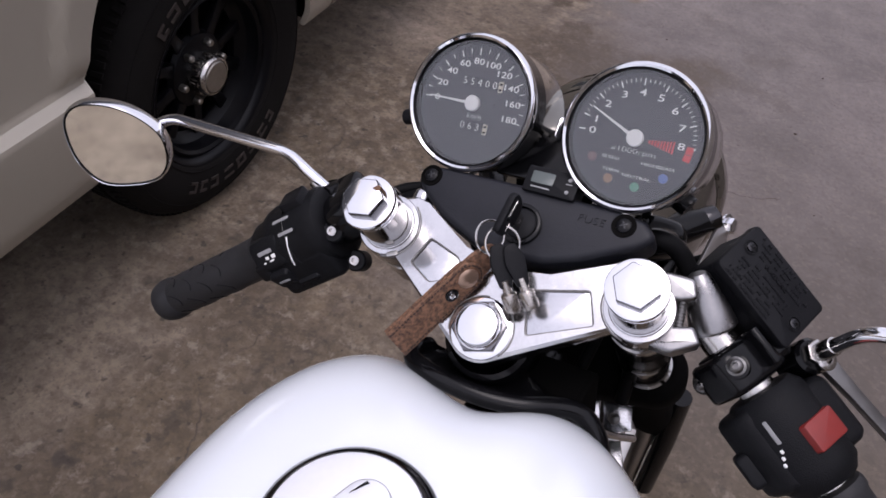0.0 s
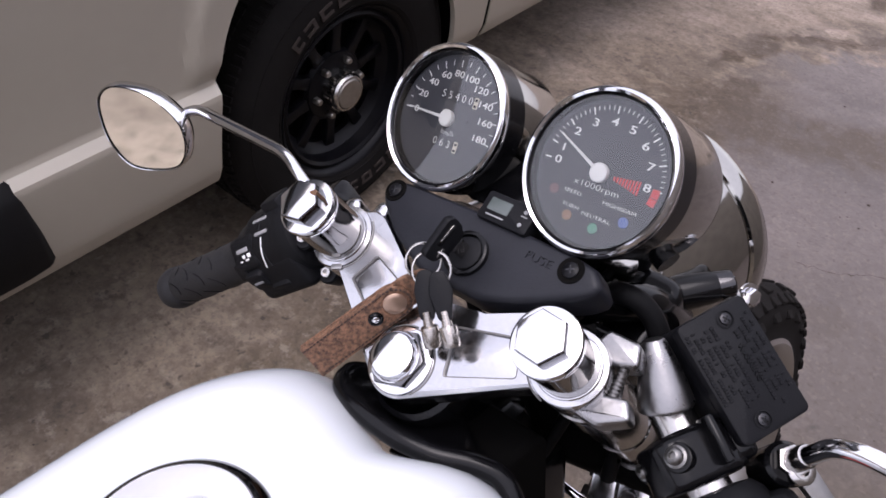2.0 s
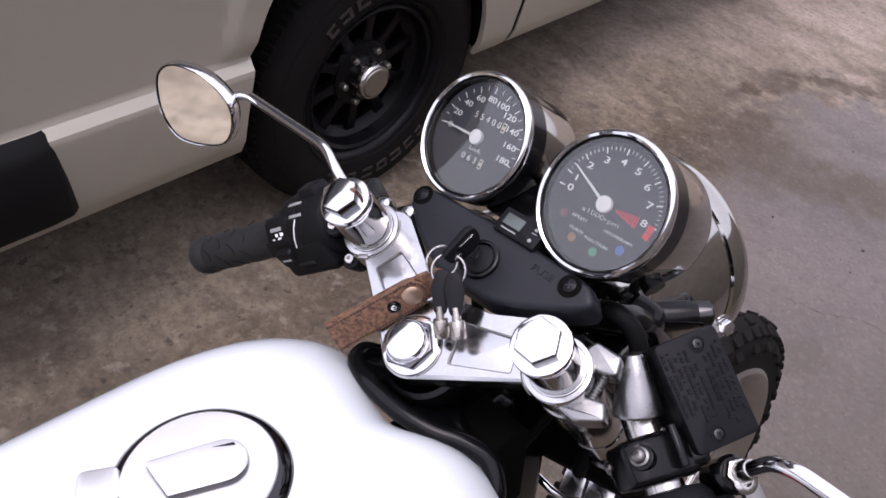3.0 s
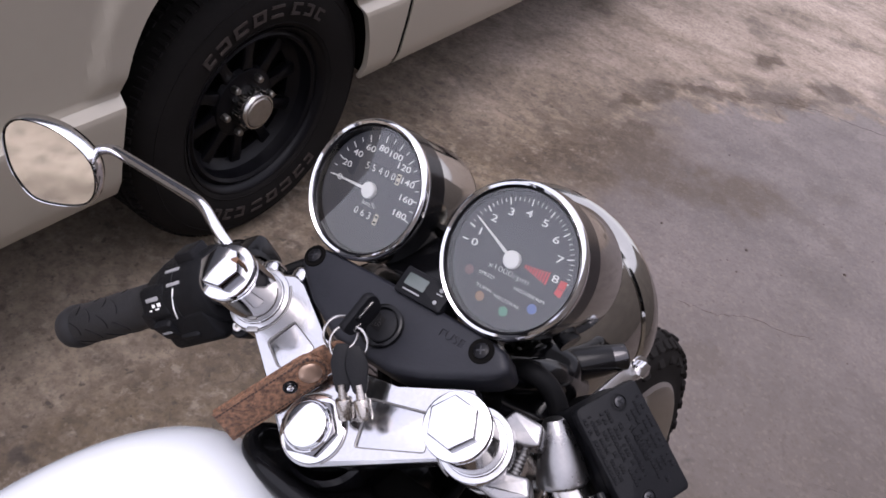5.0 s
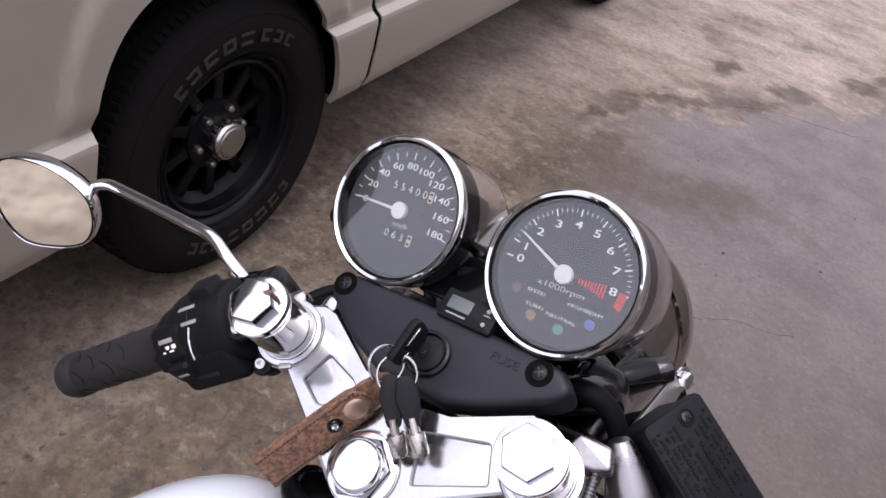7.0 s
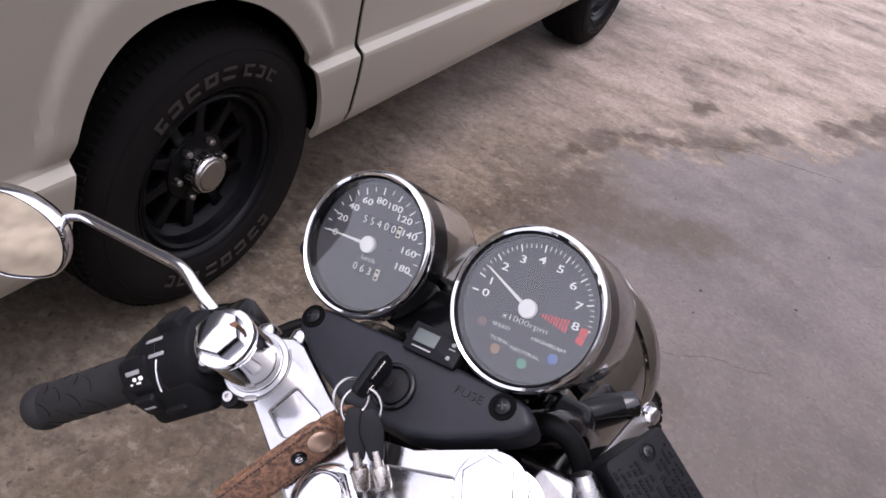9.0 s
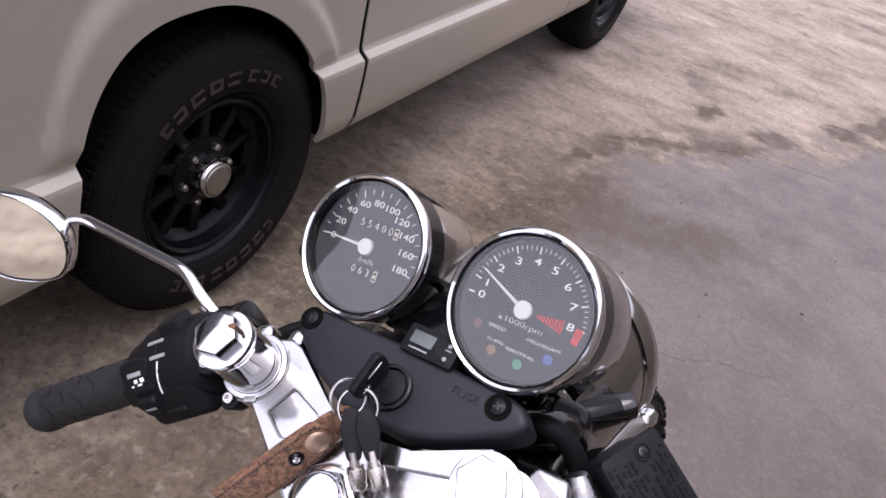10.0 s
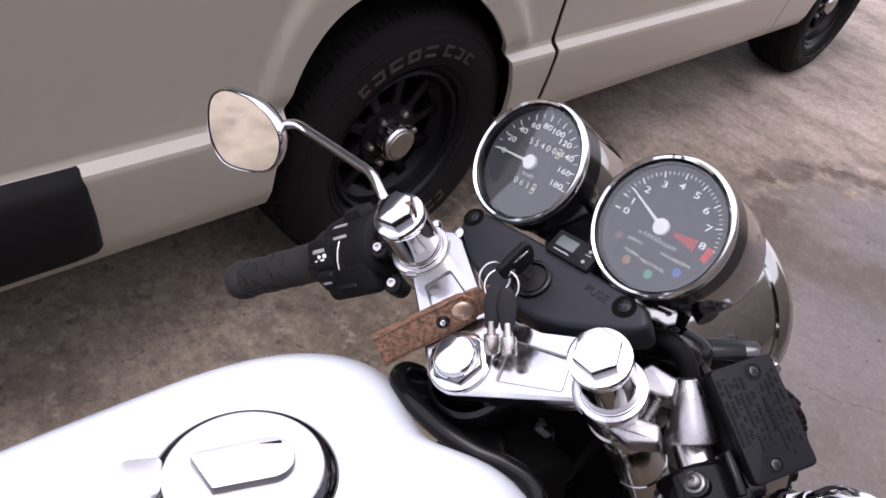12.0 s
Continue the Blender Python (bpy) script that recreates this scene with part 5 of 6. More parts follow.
# right side: master cylinder, brake perch, switch, mirror stem and lever
m = BARS[1]
RA, RB = Vector((0.757, -0.180, -0.626)).normalized(), Vector((0.41, 0.91, 0.08))
RN = RA.cross(RB).normalized()
RB = RN.cross(RA)
RES = Matrix(((RA.x, RB.x, RN.x, 0.1423), (RA.y, RB.y, RN.y, 0.0735), (RA.z, RB.z, RN.z, 1.0250), (0, 0, 0, 1)))
bm = prism(rrect(0.060, 0.037, 0.004, 4), -0.036, -0.008, 0.004, None, RES)
prism(rrect(0.022, 0.022, 0.006, 4), -0.050, -0.030, 0.004, bm, RES @ Matrix.Translation((0.0, -0.012, 0)))
tank_mc = part("brake_reservoir", bm, PLASTIC, bike, "black brake fluid reservoir with embossed lid")
lid = part("lid", prism(rrect(0.0625, 0.0400, 0.0035, 4), -0.0085, 0.0, 0.0016, None, RES), PLASTIC, tank_mc, "textured black lid with embossed text")
for x, y in ((-0.0240, 0.0050), (0.0240, -0.0050)):
    mm = RES @ Matrix.Translation((x, y, 0))
    part("screw_well", lathe([(0.0044, 0.0001), (0.0046, 0.0005), (0.0040, 0.0006), (0.0036, -0.0002)], 28, None, mm), GRIT, lid)
    sc = part("screw", lathe([(0.0030, 0.0), (0.0028, 0.0008), (0.0020, 0.0011), (0, 0.0012)], 24, None, mm), BLACKSTEEL, lid, "dark cross-head screw")
    bm = bmesh.new()
    for a in (0.6, 0.6 + math.pi / 2):
        prism(rrect(0.0036, 0.0009, 0.0002, 2), 0.0007, 0.0014, 0.0001, bm, mm @ Matrix.Rotation(a, 4, "Z"))
    part("screw_slot", bm, GLOSS, sc)
rnd = random.Random(5)
words("WARNING", 0.0032, RES @ Matrix.Translation((-0.001, 0.0042, 0.0)), PLASTIC, lid, "embossed_word", depth=0.0007, squash=1.25, thin=0.0)
for row in range(11):
    if row == 4:
        continue
    y = 0.0165 - 0.0034 * row
    x = -0.026 + rnd.uniform(0, 0.005)
    end = 0.024 - rnd.uniform(0, 0.010) if row < 8 else 0.010
    while x < end:
        w = rnd.uniform(0.0007, 0.0017)
        near = min(math.hypot(x + w / 2 - cx, y - cy) for cx, cy in ((-0.0240, 0.0050), (0.0240, -0.0050)))
        if near > 0.0075:
            part("embossed_bar", prism(rrect(w, 0.0020, 0.0003, 1, x + w / 2, y), -0.0004, 0.0006, 0.0002, None, RES, steps=1), RIM, lid)
        x += w + (0.00035 if rnd.random() < 0.78 else rnd.uniform(0.0014, 0.004))
# brake perch
bm = lathe([(0.0112, 0.0290), (0.0175, 0.0295), (0.0190, 0.0315), (0.0190, 0.0540), (0.0180, 0.0560), (0.0112, 0.0565)], 40, None, m)
prism(rrect(0.036, 0.044, 0.010, 4), 0.0305, 0.0555, 0.004, bm, m @ Matrix.Translation((0.003, 0.003, 0)), steps=3)
prism(rrect(0.020, 0.026, 0.006, 4), 0.0, 0.028, 0.004, bm, axis_pose((0.139, 0.045, 0.982), (0.022, 0.034, 0.018), (0.8, -0.3, -0.5)), steps=3)
prism(rrect(0.012, 0.005, 0.002, 3), 0.0285, 0.0515, 0.001, bm, m @ Matrix.Translation((0.0225, -0.003, 0)))
bolts = []
for pos, ax, r in ((Vector((0.1372, 0.0250, 1.0025)), Vector((-0.1, -0.65, 0.75)), 0.0042), (Vector((0.1215, 0.0295, 0.9755)), Vector((-0.30, -0.75, 0.55)), 0.0040)):
    bolt = axis_pose(pos, ax)
    prism(circle(r + 0.003, 20), -0.016, -0.0015, 0.001, bm, bolt)
    bolts.append((bolt, r))
perch = part("brake_perch", bm, GLOSS, bike, "gloss black brake lever perch")
for bolt, r in bolts:
    part("dome_bolt", lathe([(r + 0.0012, -0.002), (r + 0.0012, 0.0005), (r, 0.0012), (r * 0.96, 0.0028), (r * 0.75, 0.0044), (r * 0.42, 0.0050), (r * 0.40, 0.0022), (0, 0.0022)], 28, None, bolt), LEVER, perch, "domed steel socket bolt")
# right switch with stop button
bm = lathe([(0.0112, 0.0600), (0.0195, 0.0610), (0.0235, 0.066), (0.0248, 0.072), (0.0248, 0.107), (0.0232, 0.115), (0.0190, 0.121), (0.0112, 0.122)], 48, None, m)
prism(rrect(0.034, 0.036, 0.011, 4), 0.063, 0.114, 0.006, bm, m @ Matrix.Translation((-0.006, 0.010, 0)), steps=3)
prism(rrect(0.034, 0.040, 0.010, 4), 0.070, 0.112, 0.006, bm, m @ Matrix.Translation((0.004, -0.012, 0)), steps=3)
sw = part("right_switch", bm, GRIT, bike, "black handlebar switch housing with red stop switch")
mm = m @ Matrix.Rotation(radians(-2), 4, "Z") @ Matrix.Translation((0.0252, 0, 0.0930)) @ Matrix.Rotation(radians(90), 4, "Y")
part("stop_switch", prism(rrect(0.0168, 0.0236, 0.0016, 4), -0.010, 0.0016, 0.0010, None, mm), KILL, sw, "red plastic stop switch")
mm = m @ Matrix.Rotation(radians(56), 4, "Z") @ Matrix.Translation((0.0248, 0, 0.0800)) @ Matrix.Rotation(radians(90), 4, "Y")
part("printed_bar", prism(rrect(0.0140, 0.0024, 0.0004, 2), -0.001, 0.0005, 0.0001, None, mm), GREY_PRINT, sw)
for k in range(3):
    mm = m @ Matrix.Rotation(radians(60 + 4 * k), 4, "Z") @ Matrix.Translation((0.0248, 0, 0.0910 + 0.0036 * k)) @ Matrix.Rotation(radians(90), 4, "Y")
    part("printed_bar", prism(rrect(0.0022, 0.0018, 0.0004, 2), -0.001, 0.0005, 0.0001, None, mm), PRINT, sw)
mm = m @ Matrix.Rotation(radians(118), 4, "Z") @ Matrix.Translation((0.0275, 0, 0.094)) @ Matrix.Rotation(radians(90), 4, "Y")
part("starter_button", prism(rrect(0.022, 0.014, 0.004, 4), -0.010, 0.008, 0.003, None, mm), PLASTIC, sw)
# mirror stem and lever
MR = axis_pose((0.371, 0.054, 1.052), (-0.42, -0.905, 0.02), (0.907, -0.421, 0))
shell = mirror(MR, -1, "rounded chrome rear-view mirror")
stem = fillet([(0.1690, 0.0690, 0.9850), (0.1786, 0.0635, 0.9980), (0.1950, 0.0530, 1.0310), (0.2600, 0.0480, 1.0330), (0.3300, 0.0620, 1.0450), (0.3670, 0.0700, 1.0520)], 0.016, 8)
part("mirror_stem", tube(stem, 0.0044, 16), CHROME, shell, "bent chrome stem")
fm = axis_pose((0.1770, 0.0645, 0.9950), (0.42, -0.27, 0.86))
bm = lathe([(0.0050, -0.002), (0.0056, -0.001), (0.0056, 0.010), (0.0050, 0.012), (0.0042, 0.0125)], 24, None, fm)
prism(circle(0.0080, 6), -0.008, -0.001, 0.001, bm, fm)
part("stem_socket", lathe([(0.0, -0.030), (0.0110, -0.030), (0.0110, -0.009), (0.009, -0.007), (0, -0.007)], 24, None, fm), GLOSS, shell, "black mirror socket")
part("stem_ferrule", bm, STEEL, shell, "steel lock nut and ferrule")
bm = prism([(0.0, -0.0065), (0.03, -0.0048), (0.14, -0.0032), (0.145, 0.0), (0.14, 0.0032), (0.03, 0.0048), (0.0, 0.0065)], -0.003, 0.003, 0.0022, None, axis_pose((0.176, 0.072, 0.985), (0.55, -0.3, 0.76), (0.80, -0.12, -0.58)))
lev = part("brake_lever", bm, LEVER, bike, "satin alloy brake lever")
part("pivot_bolt", lathe([(0.007, -0.006), (0.007, 0.005), (0.0056, 0.006), (0.003, 0.006), (0.003, 0.003), (0, 0.003)], 28, None, axis_pose((0.178, 0.066, 0.987), (0.55, -0.3, 0.76))), STEEL, lev, "steel pivot bolt")

# ---- tank ----
TC = Vector((0.0, -0.170))


def tank_s(x, y):
    """1 on the tank's outline seen from above, 0 at its middle."""
    a = abs(x) / 0.160
    if y > TC.y:
        front = 0.022 - 0.036 * math.exp(-((x - 0.008) / (0.054 if x < 0.008 else 0.034)) ** 2)
        b = (y - TC.y) / (front - TC.y)
        return (a ** 2.9 + b ** 2.9) ** (1 / 2.9)
    b = (TC.y - y) / 0.42
    return (a ** 2.8 + b ** 2.8) ** (1 / 2.8)


def tank_z(s, p=4.0):
    return 0.780 + 0.223 * max(0.0, 1 - min(1, s) ** p) ** (1 / 2.6)


bm = bmesh.new()
NA, NR = 128, 30
rows = [[bm.verts.new((TC.x, TC.y, tank_z(0)))]]
for i in range(1, NR + 1):
    k = math.sin(math.pi / 2 * i / NR)
    ring = []
    for j in range(NA):
        a = 2 * math.pi * j / NA
        d = Vector((math.cos(a), math.sin(a)))
        lo, hi = 0.0, 0.7
        for _ in range(30):
            md = (lo + hi) / 2
            if tank_s(TC.x + d.x * md, TC.y + d.y * md) < k:
                lo = md
            else:
                hi = md
        ring.append(bm.verts.new((TC.x + d.x * lo, TC.y + d.y * lo, tank_z(k, 4.0 + 1.2 * max(0.0, d.y) ** 8))))
    rows.append(ring)
low = [bm.verts.new((v.co.x * 0.97, TC.y + (v.co.y - TC.y) * 0.97, 0.72)) for v in rows[-1]]
rows.append(low)
for j in range(NA):
    bm.faces.new((rows[0][0], rows[1][j], rows[1][(j + 1) % NA]))
for a, b in zip(rows[1:], rows[2:]):
    for j in range(NA):
        l = (j + 1) % NA
        bm.faces.new((a[j], b[j], b[l], a[l]))
tank = part("fuel_tank", bm, WHITE, bike, "glossy white fuel tank", sharp=80)
# filler cap
FC = axis_pose((0.0, -0.156, 1.0022), (0.02, 0.0, 1))
# chrome ring with its dark reflections in the colour
part("filler_ring", lathe([(0.0462, -0.004), (0.0460, 0.0004), (0.0446, 0.0034), (0.0408, 0.0066), (0.0390, 0.0074), (0.0380, 0.0060)], 80, None, FC), DARKREFLECT, tank, "chrome filler ring, dark reflections put into its colour")
cap = part("filler_cap", lathe([(0.0386, -0.001), (0.0386, 0.0070), (0.0378, 0.0080), (0.0300, 0.0086), (0, 0.0090)], 72, None, FC), POLISH, tank, "polished filler cap with lock flap")
part("lock_flap", prism(hull(circle(0.0125, 28, 0.006, 0.010) + rrect(0.024, 0.004, 0.001, 2, -0.004, -0.018)), 0.006, 0.0150, 0.0012, None, FC, steps=3), POLISH, cap, "polished lock flap")
part("hinge_tab", prism(rrect(0.020, 0.024, 0.004), -0.002, 0.0094, 0.002, None, FC @ Matrix.Translation((-0.022, -0.043, 0)) @ Matrix.Rotation(1.1, 4, "Z")), POLISH, cap)
part("lock_slot", prism([(-0.003, 0.010), (0.001, 0.0195), (0.003, 0.0190)], 0.0130, 0.0153, 0.0001, None, FC, steps=1), GLOSS, cap, "dark slot")
# flap side darkened for the reflection along its edge
part("flap_side", prism(hull(circle(0.0127, 28, 0.006, 0.010) + rrect(0.0244, 0.0044, 0.001, 2, -0.004, -0.018)), 0.007, 0.0132, 0.0005, None, FC), DARKREFLECT, cap, "flap side, dark reflection put into its colour")
# black edge guard round the tank's notch
guard = smooth_path([(-0.036, -0.008, 0.970), (-0.0425, -0.018, 0.975), (-0.038, -0.0285, 0.977), (-0.024, -0.0335, 0.978), (-0.008, -0.0350, 0.977), (0.012, -0.0335, 0.975), (0.031, -0.0275, 0.972), (0.048, -0.0170, 0.968), (0.062, -0.0115, 0.962), (0.074, -0.0150, 0.950), (0.080, -0.0240, 0.935)], 8)
hub = Vector((0.010, 0.014, 0.958))
guard = [q + (Vector((hub.x, hub.y, q.z)) - q).normalized() * -0.0022 for q in guard]
gd = part("edge_guard", tube(guard, [0.0040, 0.0055] + [0.0062] * (len(guard) - 4) + [0.0050, 0.0035], 16), GLOSS, bike, "gloss black rubber guard at the tank's front")
bm = bmesh.new()
skin = [[bm.verts.new(q.lerp(Vector((hub.x, hub.y, q.z)), k) + Vector((0, 0, dz))) for q in guard] for k, dz in ((0.04, 0.0015), (0.16, -0.0030), (0.42, -0.0060), (0.80, -0.0090), (0.80, -0.0150), (0.04, -0.0060))]
for a, b in zip(skin, skin[1:] + skin[:1]):
    for i in range(len(guard) - 1):
        bm.faces.new((a[i], a[i + 1], b[i + 1], b[i]))
part("guard_apron", bm, GLOSS, gd, "black apron reaching under the clamp")
dish = [(0.004, 0.030), (0.000, -0.010), (0.004, -0.028), (0.014, -0.030), (0.034, -0.024), (0.048, -0.014), (0.058, -0.006), (0.060, 0.030)]
part("neck_cover", prism(dish, 0.880, 0.956, 0.006, None, None, steps=3), DARK, bike, "black cover at the tank's front")
bm = bmesh.new()
box(0.048, 0.17, 0.10, 0.012, bm, Matrix.Translation((0.008, -0.025, 0.890)))
box(0.06, 0.16, 0.16, 0.012, bm, Matrix.Translation((0.008, 0.010, 0.800)))
part("frame_neck", bm, GLOSS, bike, "black frame neck")

# engine block, frame tubes, pipes below
bm = bmesh.new()
for i in range(9):
    box(0.22, 0.17, 0.006, 0.002, bm, Matrix.Translation((0.01, -0.06, 0.52 + 0.018 * i)))
box(0.16, 0.12, 0.20, 0.02, bm, Matrix.Translation((0.01, -0.06, 0.58)))
box(0.26, 0.36, 0.22, 0.05, bm, Matrix.Translation((0.01, -0.12, 0.38)))
part("engine", bm, CAST, bike, "finned alloy engine")
for s in (-1, 1):
    bm = tube(fillet([(s * 0.03, 0.010, 0.83), (s * 0.10, 0.05, 0.68), (s * 0.12, 0.06, 0.30), (s * 0.12, -0.5, 0.22)], 0.08), 0.014, 14)
    part("frame_tube", bm, GLOSS, bike)
    bm = tube(fillet([(s * 0.05, 0.02, 0.60), (s * 0.07, 0.12, 0.56), (s * 0.10, 0.13, 0.30), (s * 0.13, -0.3, 0.20), (s * 0.16, -1.0, 0.28)], 0.09), 0.019, 18)
    part("exhaust_pipe", bm, CHROME, bike, "chromed exhaust pipe")
# plates of the horn stay under the clamp, its rod and the tubes beside it
HS = axis_pose((0.0250, 0.1850, 0.7200), (0.08, -0.60, 0.80), (1, 0, 0)) @ Matrix.Scale(1.9, 4)
stay = part("horn_stay", prism([(-0.019, 0.019), (-0.009, 0.022), (0.000, -0.006), (-0.011, -0.012)], -0.002, 0.002, 0.001, None, HS), ALLOY, bike, "polished horn stay")
for pl, z in (([(-0.005, 0.018), (0.009, 0.022), (0.016, -0.004), (0.003, -0.010)], 0.004), ([(-0.003, -0.016), (0.012, -0.010), (0.024, -0.036), (0.008, -0.042)], 0.0)):
    part("stay_plate", prism(pl, -0.0015, 0.0015, 0.0008, None, HS @ Matrix.Translation((0, 0, z))), ALLOY, stay, "bright metal plate")
part("stay_bolt", lathe([(0.0030, 0.0), (0.0030, 0.0016), (0.0022, 0.0022), (0, 0.0022)], 20, None, HS @ Matrix.Translation((0.0060, -0.0010, 0.0053))), IRON, stay)
part("wire_stay", tube(smooth_path([(-0.010, 0.110, 0.800), (0.030, 0.110, 0.793), (0.050, 0.124, 0.772), (0.0620, 0.156, 0.736)], 6), 0.0036, 12), CHROME, bike, "bright metal rod")
part("frame_strip", tube([(0.0560, 0.2900, 0.660), (0.0460, 0.3050, 0.560), (0.0280, 0.3230, 0.430)], 0.0105, 14), CAST, bike, "grey alloy tube")
part("down_tube", tube([(0.0800, 0.2900, 0.660), (0.0700, 0.3050, 0.560), (0.0520, 0.3230, 0.430)], 0.0120, 14), GLOSS, bike, "black frame tube")
part("seat", prism(rrect(0.24, 0.55, 0.09, 6), -0.05, 0.04, 0.03, None, Matrix.Translation((0, -0.75, 0.80)), steps=3), RUBBER, bike, "black seat")
# rear wheel and side stand


def bike_wheel(x, y, r, w, name):
    mm = Matrix(((0, 0, 1, x), (1, 0, 0, y), (0, 1, 0, r), (0, 0, 0, 1)))
    bm = lathe([(r - 0.085, -0.035), (r - 0.078, -0.040), (r - 0.072, -0.036), (r - 0.082, -0.02), (r - 0.092, 0), (r - 0.082, 0.02), (r - 0.072, 0.036), (r - 0.078, 0.040), (r - 0.085, 0.035), (r - 0.100, 0)], 72, None, None, True)
    lathe([(0.0, -0.05), (0.035, -0.05), (0.035, 0.05), (0, 0.05)], 32, bm)
    wh = part(name, bm, CAST, bike, "alloy wheel rim", m=mm)
    for i in range(36):
        a = 2 * math.pi * i / 36
        sd = 0.03 * (1 if i % 2 else -1)
        part("spoke", tube([mm @ Vector((0.034 * math.cos(a), 0.034 * math.sin(a), sd)), mm @ Vector(((r - 0.09) * math.cos(a + 0.12), (r - 0.09) * math.sin(a + 0.12), 0))], 0.002, 6), STEEL, wh)
    prof = [(r - 0.078, -0.036)] + [(r - 0.078 + 0.074 * math.sin(radians(t)) ** 0.8, -w / 2 * math.cos(radians(t)) * (1.15 if 20 < t < 160 else 1.0)) for t in range(15, 166, 10)] + [(r - 0.078, 0.036)]
    bm = lathe(prof, 96)
    for i in range(64):
        a = 2 * math.pi * i / 64
        for q in (-1, 1):
            for lat, ll in ((14, 0.014), (38, 0.016), (62, 0.013)):
                if (i + lat) % 2 == 0 or lat == 38:
                    t = radians(90 - q * lat)
                    rr, z = r - 0.078 + 0.074 * math.sin(t) ** 0.8, w / 2 * math.cos(t) * 1.15
                    mk = Matrix.Rotation(a, 4, "Z") @ Matrix.Translation((rr, 0, z)) @ Matrix.Rotation(radians(90) - radians(q * lat * 0.85), 4, "Y")
                    prism(rrect(ll, 0.019, 0.002, 1), -0.003, 0.0038, 0.001, bm, mk, steps=1)
    part("tyre", bm, TYRE, wh, "knobbly black tyre", m=mm)
    return wh


bike_wheel(-0.052, 0.530, 0.325, 0.066, "front_wheel")
bike_wheel(0.0, -1.00, 0.300, 0.110, "rear_wheel")
part("side_stand", tube([(-0.10, -0.25, 0.30), (-0.205, -0.22, 0.045)], 0.010, 12), STEEL, bike)

# hoses and cables
CB = mat("cable_sheath", (0.005, 0.005, 0.0055), 0.55, vary=0.2, scale=80, rough_vary=0.06, spec=0.08)
for pts, r in ((((0.150, 0.075, 0.985), (0.135, 0.120, 0.985), (0.100, 0.130, 0.985), (0.070, 0.120, 0.95), (0.060, 0.10, 0.85)), 0.0055),
               (((-0.135, 0.052, 0.985), (-0.112, 0.072, 1.006), (-0.085, 0.082, 1.016), (-0.055, 0.088, 1.016), (-0.02, 0.11, 0.97)), 0.0062),
               (((-0.150, 0.050, 0.985), (-0.125, 0.105, 0.995), (-0.080, 0.110, 0.985), (-0.04, 0.09, 0.90)), 0.0050),
               (((0.112, 0.075, 0.975), (0.090, 0.082, 1.020), (0.070, 0.080, 1.030), (0.045, 0.095, 1.000)), 0.0060),
               (((-0.045, 0.120, 1.055), (-0.040, 0.130, 1.02), (-0.03, 0.10, 0.93), (-0.02, 0.05, 0.85)), 0.0045),
               (((0.045, 0.120, 1.055), (0.050, 0.140, 1.01), (0.04, 0.10, 0.93), (0.02, 0.05, 0.85)), 0.0045)):
    part("cable", tube(smooth_path(pts, 8), r, 12), CB, bike, "black cable")

# ---- keys on the ignition ----

def fob(name, label, category):
    return thing(name, label, category, BIKE.copy())


keys = fob("key_ring", "key ring with ignition key and two small keys, hanging from lock", "keys")
LOCK = IGN @ Matrix.Translation((0, 0, 0.002))
part("key_blade", prism(rrect(0.0024, 0.0085, 0.0008, 2), 0.001, 0.015, 0.0004, None, LOCK), STEEL, keys, "steel key blade")
# the bow stands on edge: its outline runs along the cover and away from it
KH = Matrix(((0, 0, 1, 0), (1, 0, 0, 0), (0, 1, 0, 0), (0, 0, 0, 1)))
KH = LOCK @ Matrix.Rotation(radians(-8), 4, "Z") @ KH
bow = [(q.x, q.y) for q in fillet([Vector((*p, 0)) for p in ((-0.0165, 0.0285), (0.0060, 0.0310), (0.0090, 0.0270), (0.0085, 0.0190), (0.0050, 0.0130), (-0.0060, 0.0125), (-0.0155, 0.0185), (-0.0165, 0.0285), (0.0060, 0.0310))], 0.003, 4)[1:-1]]
kh = part("key_head", prism(bow, -0.0022, 0.0022, 0.0008, None, KH), PLASTIC, keys, "black plastic key head")
part("head_window", prism(rrect(0.0135, 0.0040, 0.0012, 3, -0.0010, 0.0250), 0.0018, 0.0024, 0.0003, None, KH), GLOSS, kh, "glossy inset")
part("head_insert", prism(rrect(0.0110, 0.0016, 0.0006, 3, 0.0000, 0.0254), 0.0020, 0.0028, 0.0002, None, KH), STEEL, kh)
part("head_insert", prism(rrect(0.0060, 0.0026, 0.0010, 3, -0.0095, 0.0195), 0.0018, 0.0026, 0.0002, None, KH), STEEL, kh)
for c, nn, r in (((0.0035, 0.0075, 1.0570), (0.52, -0.62, 0.58), 0.0098), ((-0.0060, 0.0110, 1.0560), (0.78, -0.40, 0.48), 0.0094)):
    mm = axis_pose(c, nn)
    bm = bmesh.new()
    tube([mm @ Vector((r * math.cos(2 * math.pi * i / 36), r * math.sin(2 * math.pi * i / 36), 0.0005 * math.sin(4 * math.pi * i / 36))) for i in range(36)], 0.0008, 8, True, bm)
    part("split_ring", bm, STEEL, keys, "steel split ring")
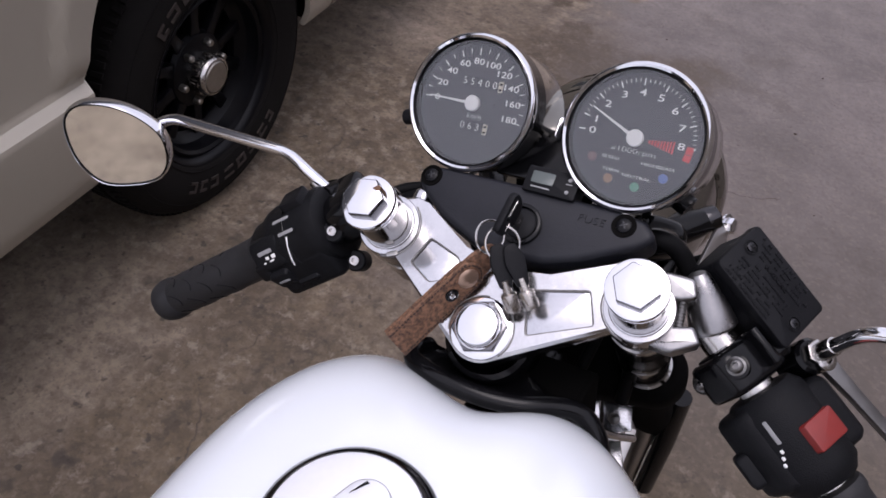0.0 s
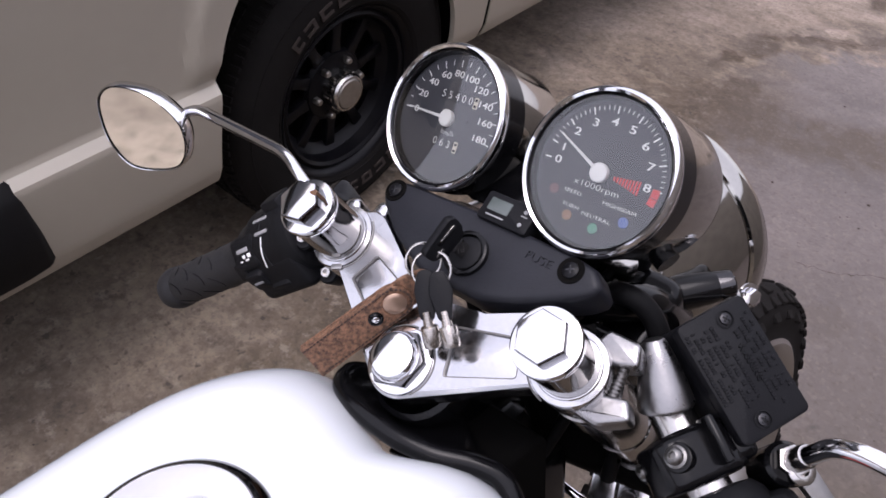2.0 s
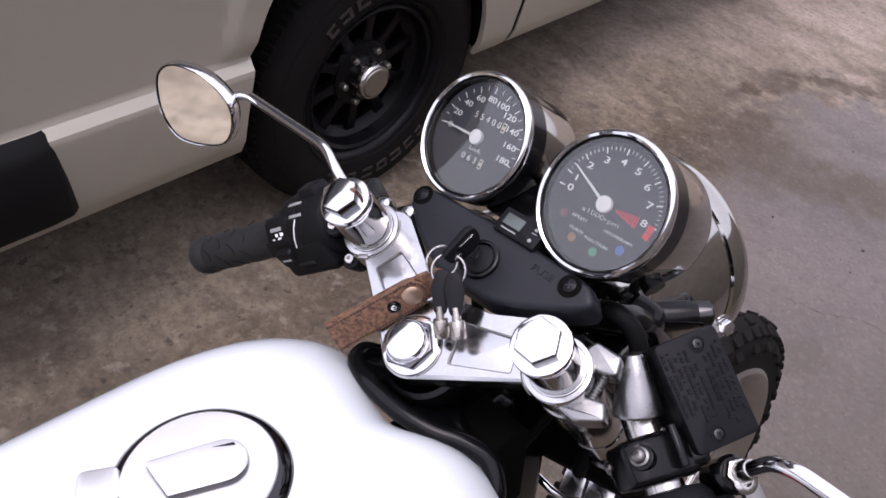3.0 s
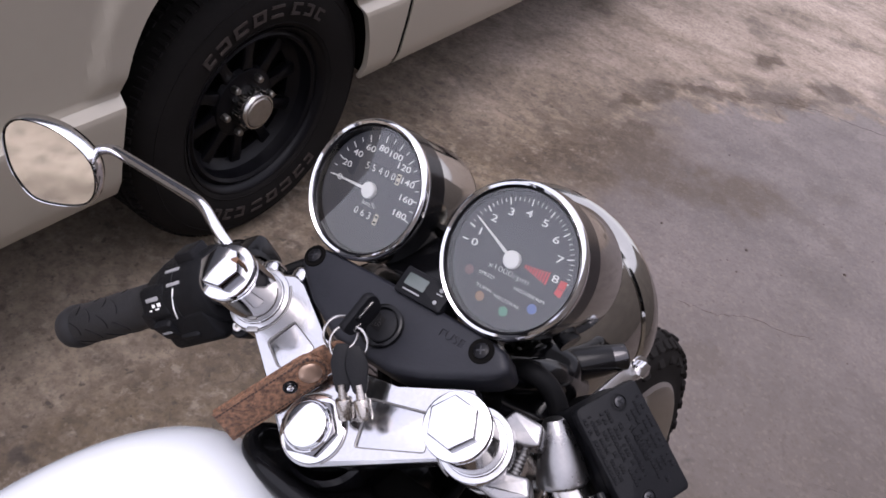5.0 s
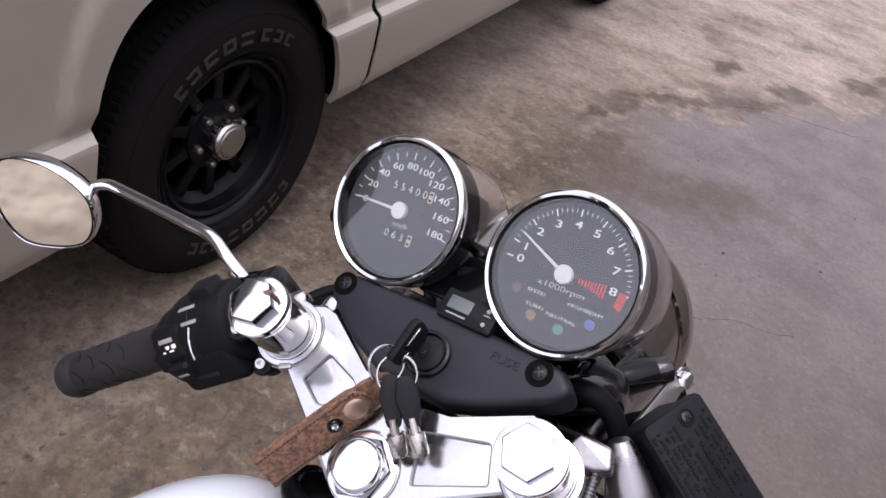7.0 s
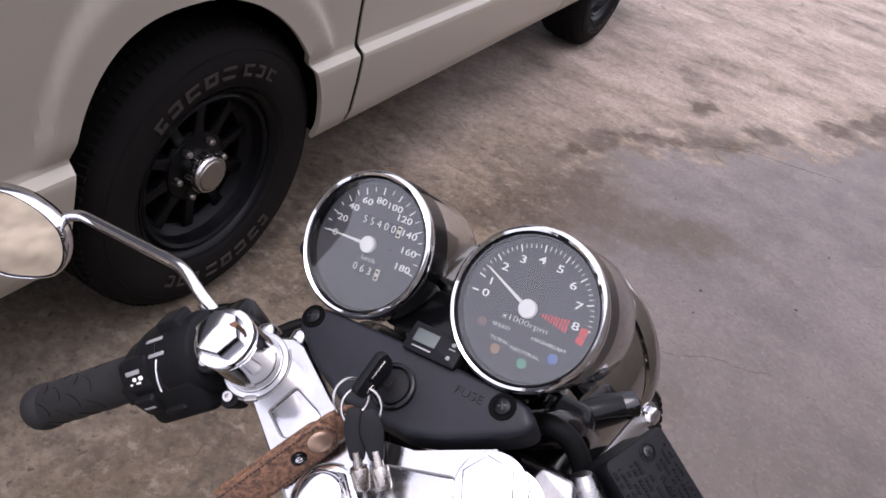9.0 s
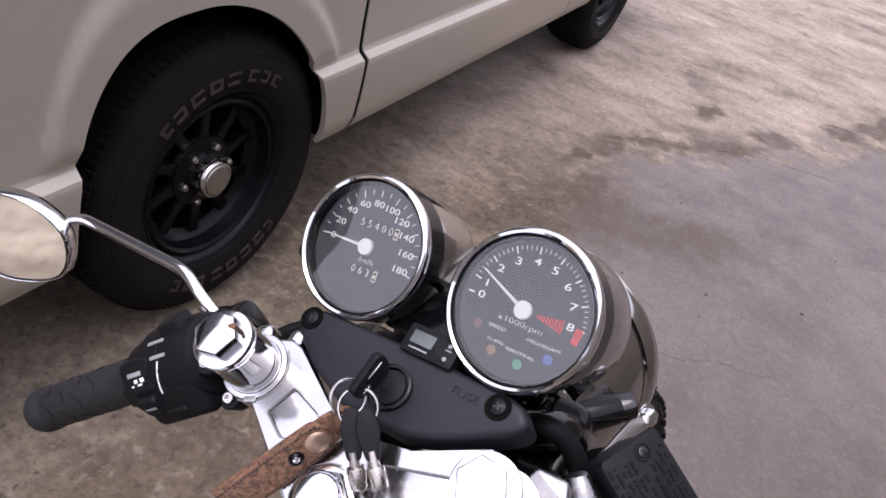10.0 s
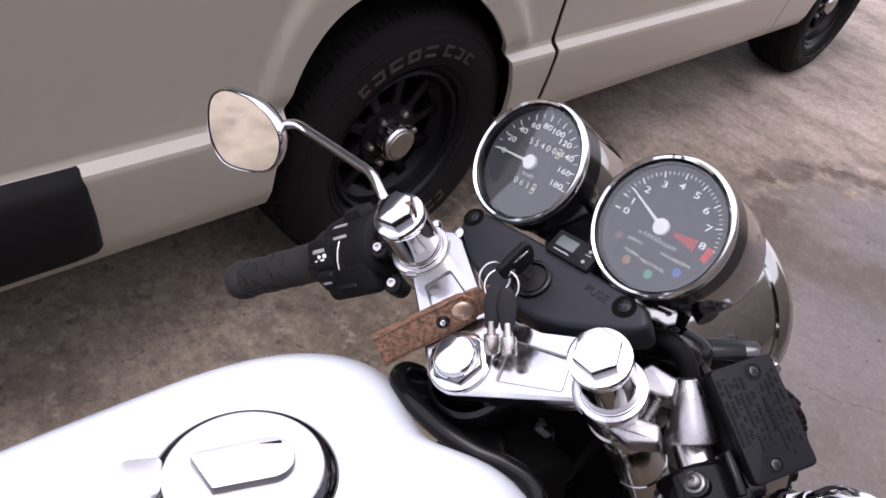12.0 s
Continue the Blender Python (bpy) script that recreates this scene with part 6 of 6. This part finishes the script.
for a, b, c in (((0.0035, 0.0025, 1.0525), (0.0125, -0.0065, 1.0385), (0.0185, -0.0100, 1.0255)), ((0.0105, 0.0055, 1.0530), (0.0205, -0.0015, 1.0395), (0.0285, -0.0062, 1.0285))):
    a, b, c = Vector(a), Vector(b), Vector(c)
    ax = (b - a).normalized()
    L = (b - a).length
    mm = span_pose(a, ax, (0.52, -0.55, 0.62))
    sk = part("small_key", prism([(q.x, q.y) for q in fillet([Vector((*p, 0)) for p in ((-0.006, -0.0035), (0.004, -0.0062), (L * 0.7, -0.0046), (L + 0.001, -0.0034), (L + 0.001, 0.0034), (L * 0.7, 0.0046), (0.004, 0.0062), (-0.006, 0.0035), (-0.006, -0.0035), (0.004, -0.0062))], 0.0025, 3)[1:-1]], -0.0017, 0.0017, 0.0007, None, mm), PLASTIC, keys, "black plastic key head")
    mm = axis_pose(b, (c - b).normalized())
    L = (c - b).length
    part("key_barrel", lathe([(0, -0.004), (0.0022, -0.004), (0.0026, 0.001), (0.0028, 0.0035), (0.0043, 0.0038), (0.0046, 0.0046), (0.0046, L - 0.0015), (0.0041, L), (0.0030, L), (0.0030, L - 0.004), (0, L - 0.004)], 28, None, mm), KEYSTEEL, sk, "tubular steel key end")

strap = fob("leather_strap", "brown tooled leather key strap with brass rivets, on key ring", "key fob")
SL, SW = Vector((-0.475, -0.705, -0.53)).normalized(), Vector((-0.29, -0.25, 0.92))
SN = SL.cross(SW).normalized() * -1
SW = SL.cross(SN).normalized()
RV = Vector((-0.0119, -0.0066, 1.0362))
SM = Matrix(((SL.x, SW.x, SN.x, RV.x), (SL.y, SW.y, SN.y, RV.y), (SL.z, SW.z, SN.z, RV.z), (0, 0, 0, 1)))
if SM.determinant() < 0:
    SM = SM @ Matrix.Diagonal((1, -1, 1, 1))
bo = [(0.0102 * math.cos(radians(a)), 0.0102 * math.sin(radians(a))) for a in range(90, 271, 15)] + [(0.0560, -0.0110), (0.0575, 0.0), (0.0590, 0.0110)]
part("strap_front", prism(bo, -0.0018, 0.0004, 0.0007, None, SM, steps=2), LEATHER, strap, "tooled brown leather")
part("strap_back", prism([(x * 0.99 + 0.0004, y * 0.98) for x, y in bo], -0.0050, -0.0022, 0.0007, None, SM, steps=2), LEATHER, strap)
part("strap_loop", prism([(q.x, q.y) for q in fillet([Vector((*p, 0)) for p in ((0.004, -0.0092), (-0.012, -0.0088), (-0.0235, -0.0050), (-0.0250, 0.0030), (-0.0130, 0.0090), (0.004, 0.0092), (0.004, -0.0092), (-0.012, -0.0088))], 0.003, 3)[1:-1]], -0.0046, -0.0014, 0.0009, None, SM), LEATHER, strap)
for sgn in (-1, 1):
    for i in range(26):
        x = -0.004 + i * 0.00235
        c = SM @ Vector((x, sgn * 0.0088, 0.0005))
        d = SM.to_3x3() @ Vector((0.0008, 0, 0))
        part("stitch", tube([c - d, c + d], 0.00050, 6), THREAD, strap)
for i in range(11):
    a = radians(100 + 16 * i)
    c, d = SM @ Vector((0.0086 * math.cos(a), 0.0086 * math.sin(a), 0.0005)), SM.to_3x3() @ Vector((-0.0008 * math.sin(a), 0.0008 * math.cos(a), 0))
    part("stitch", tube([c - d, c + d], 0.00050, 6), THREAD, strap)
part("rivet", lathe([(0.0064, 0.0), (0.0064, 0.0008), (0.0056, 0.0016), (0.0030, 0.0021), (0, 0.0023)], 36, None, SM), BRASS, strap, "antique brass rivet")
mm = SM @ Matrix.Translation((0.0135, 0.0006, 0))
part("snap_socket", lathe([(0.0042, 0.0), (0.0042, 0.0010), (0.0034, 0.0014), (0.0024, 0.0010), (0, 0.0010)], 30, None, mm), GLOSS, strap, "dark snap socket")
part("snap_stud", lathe([(0.0020, 0.0008), (0.0019, 0.0018), (0.0010, 0.0023), (0, 0.0024)], 24, None, mm), CHROME, strap, "bright snap stud")
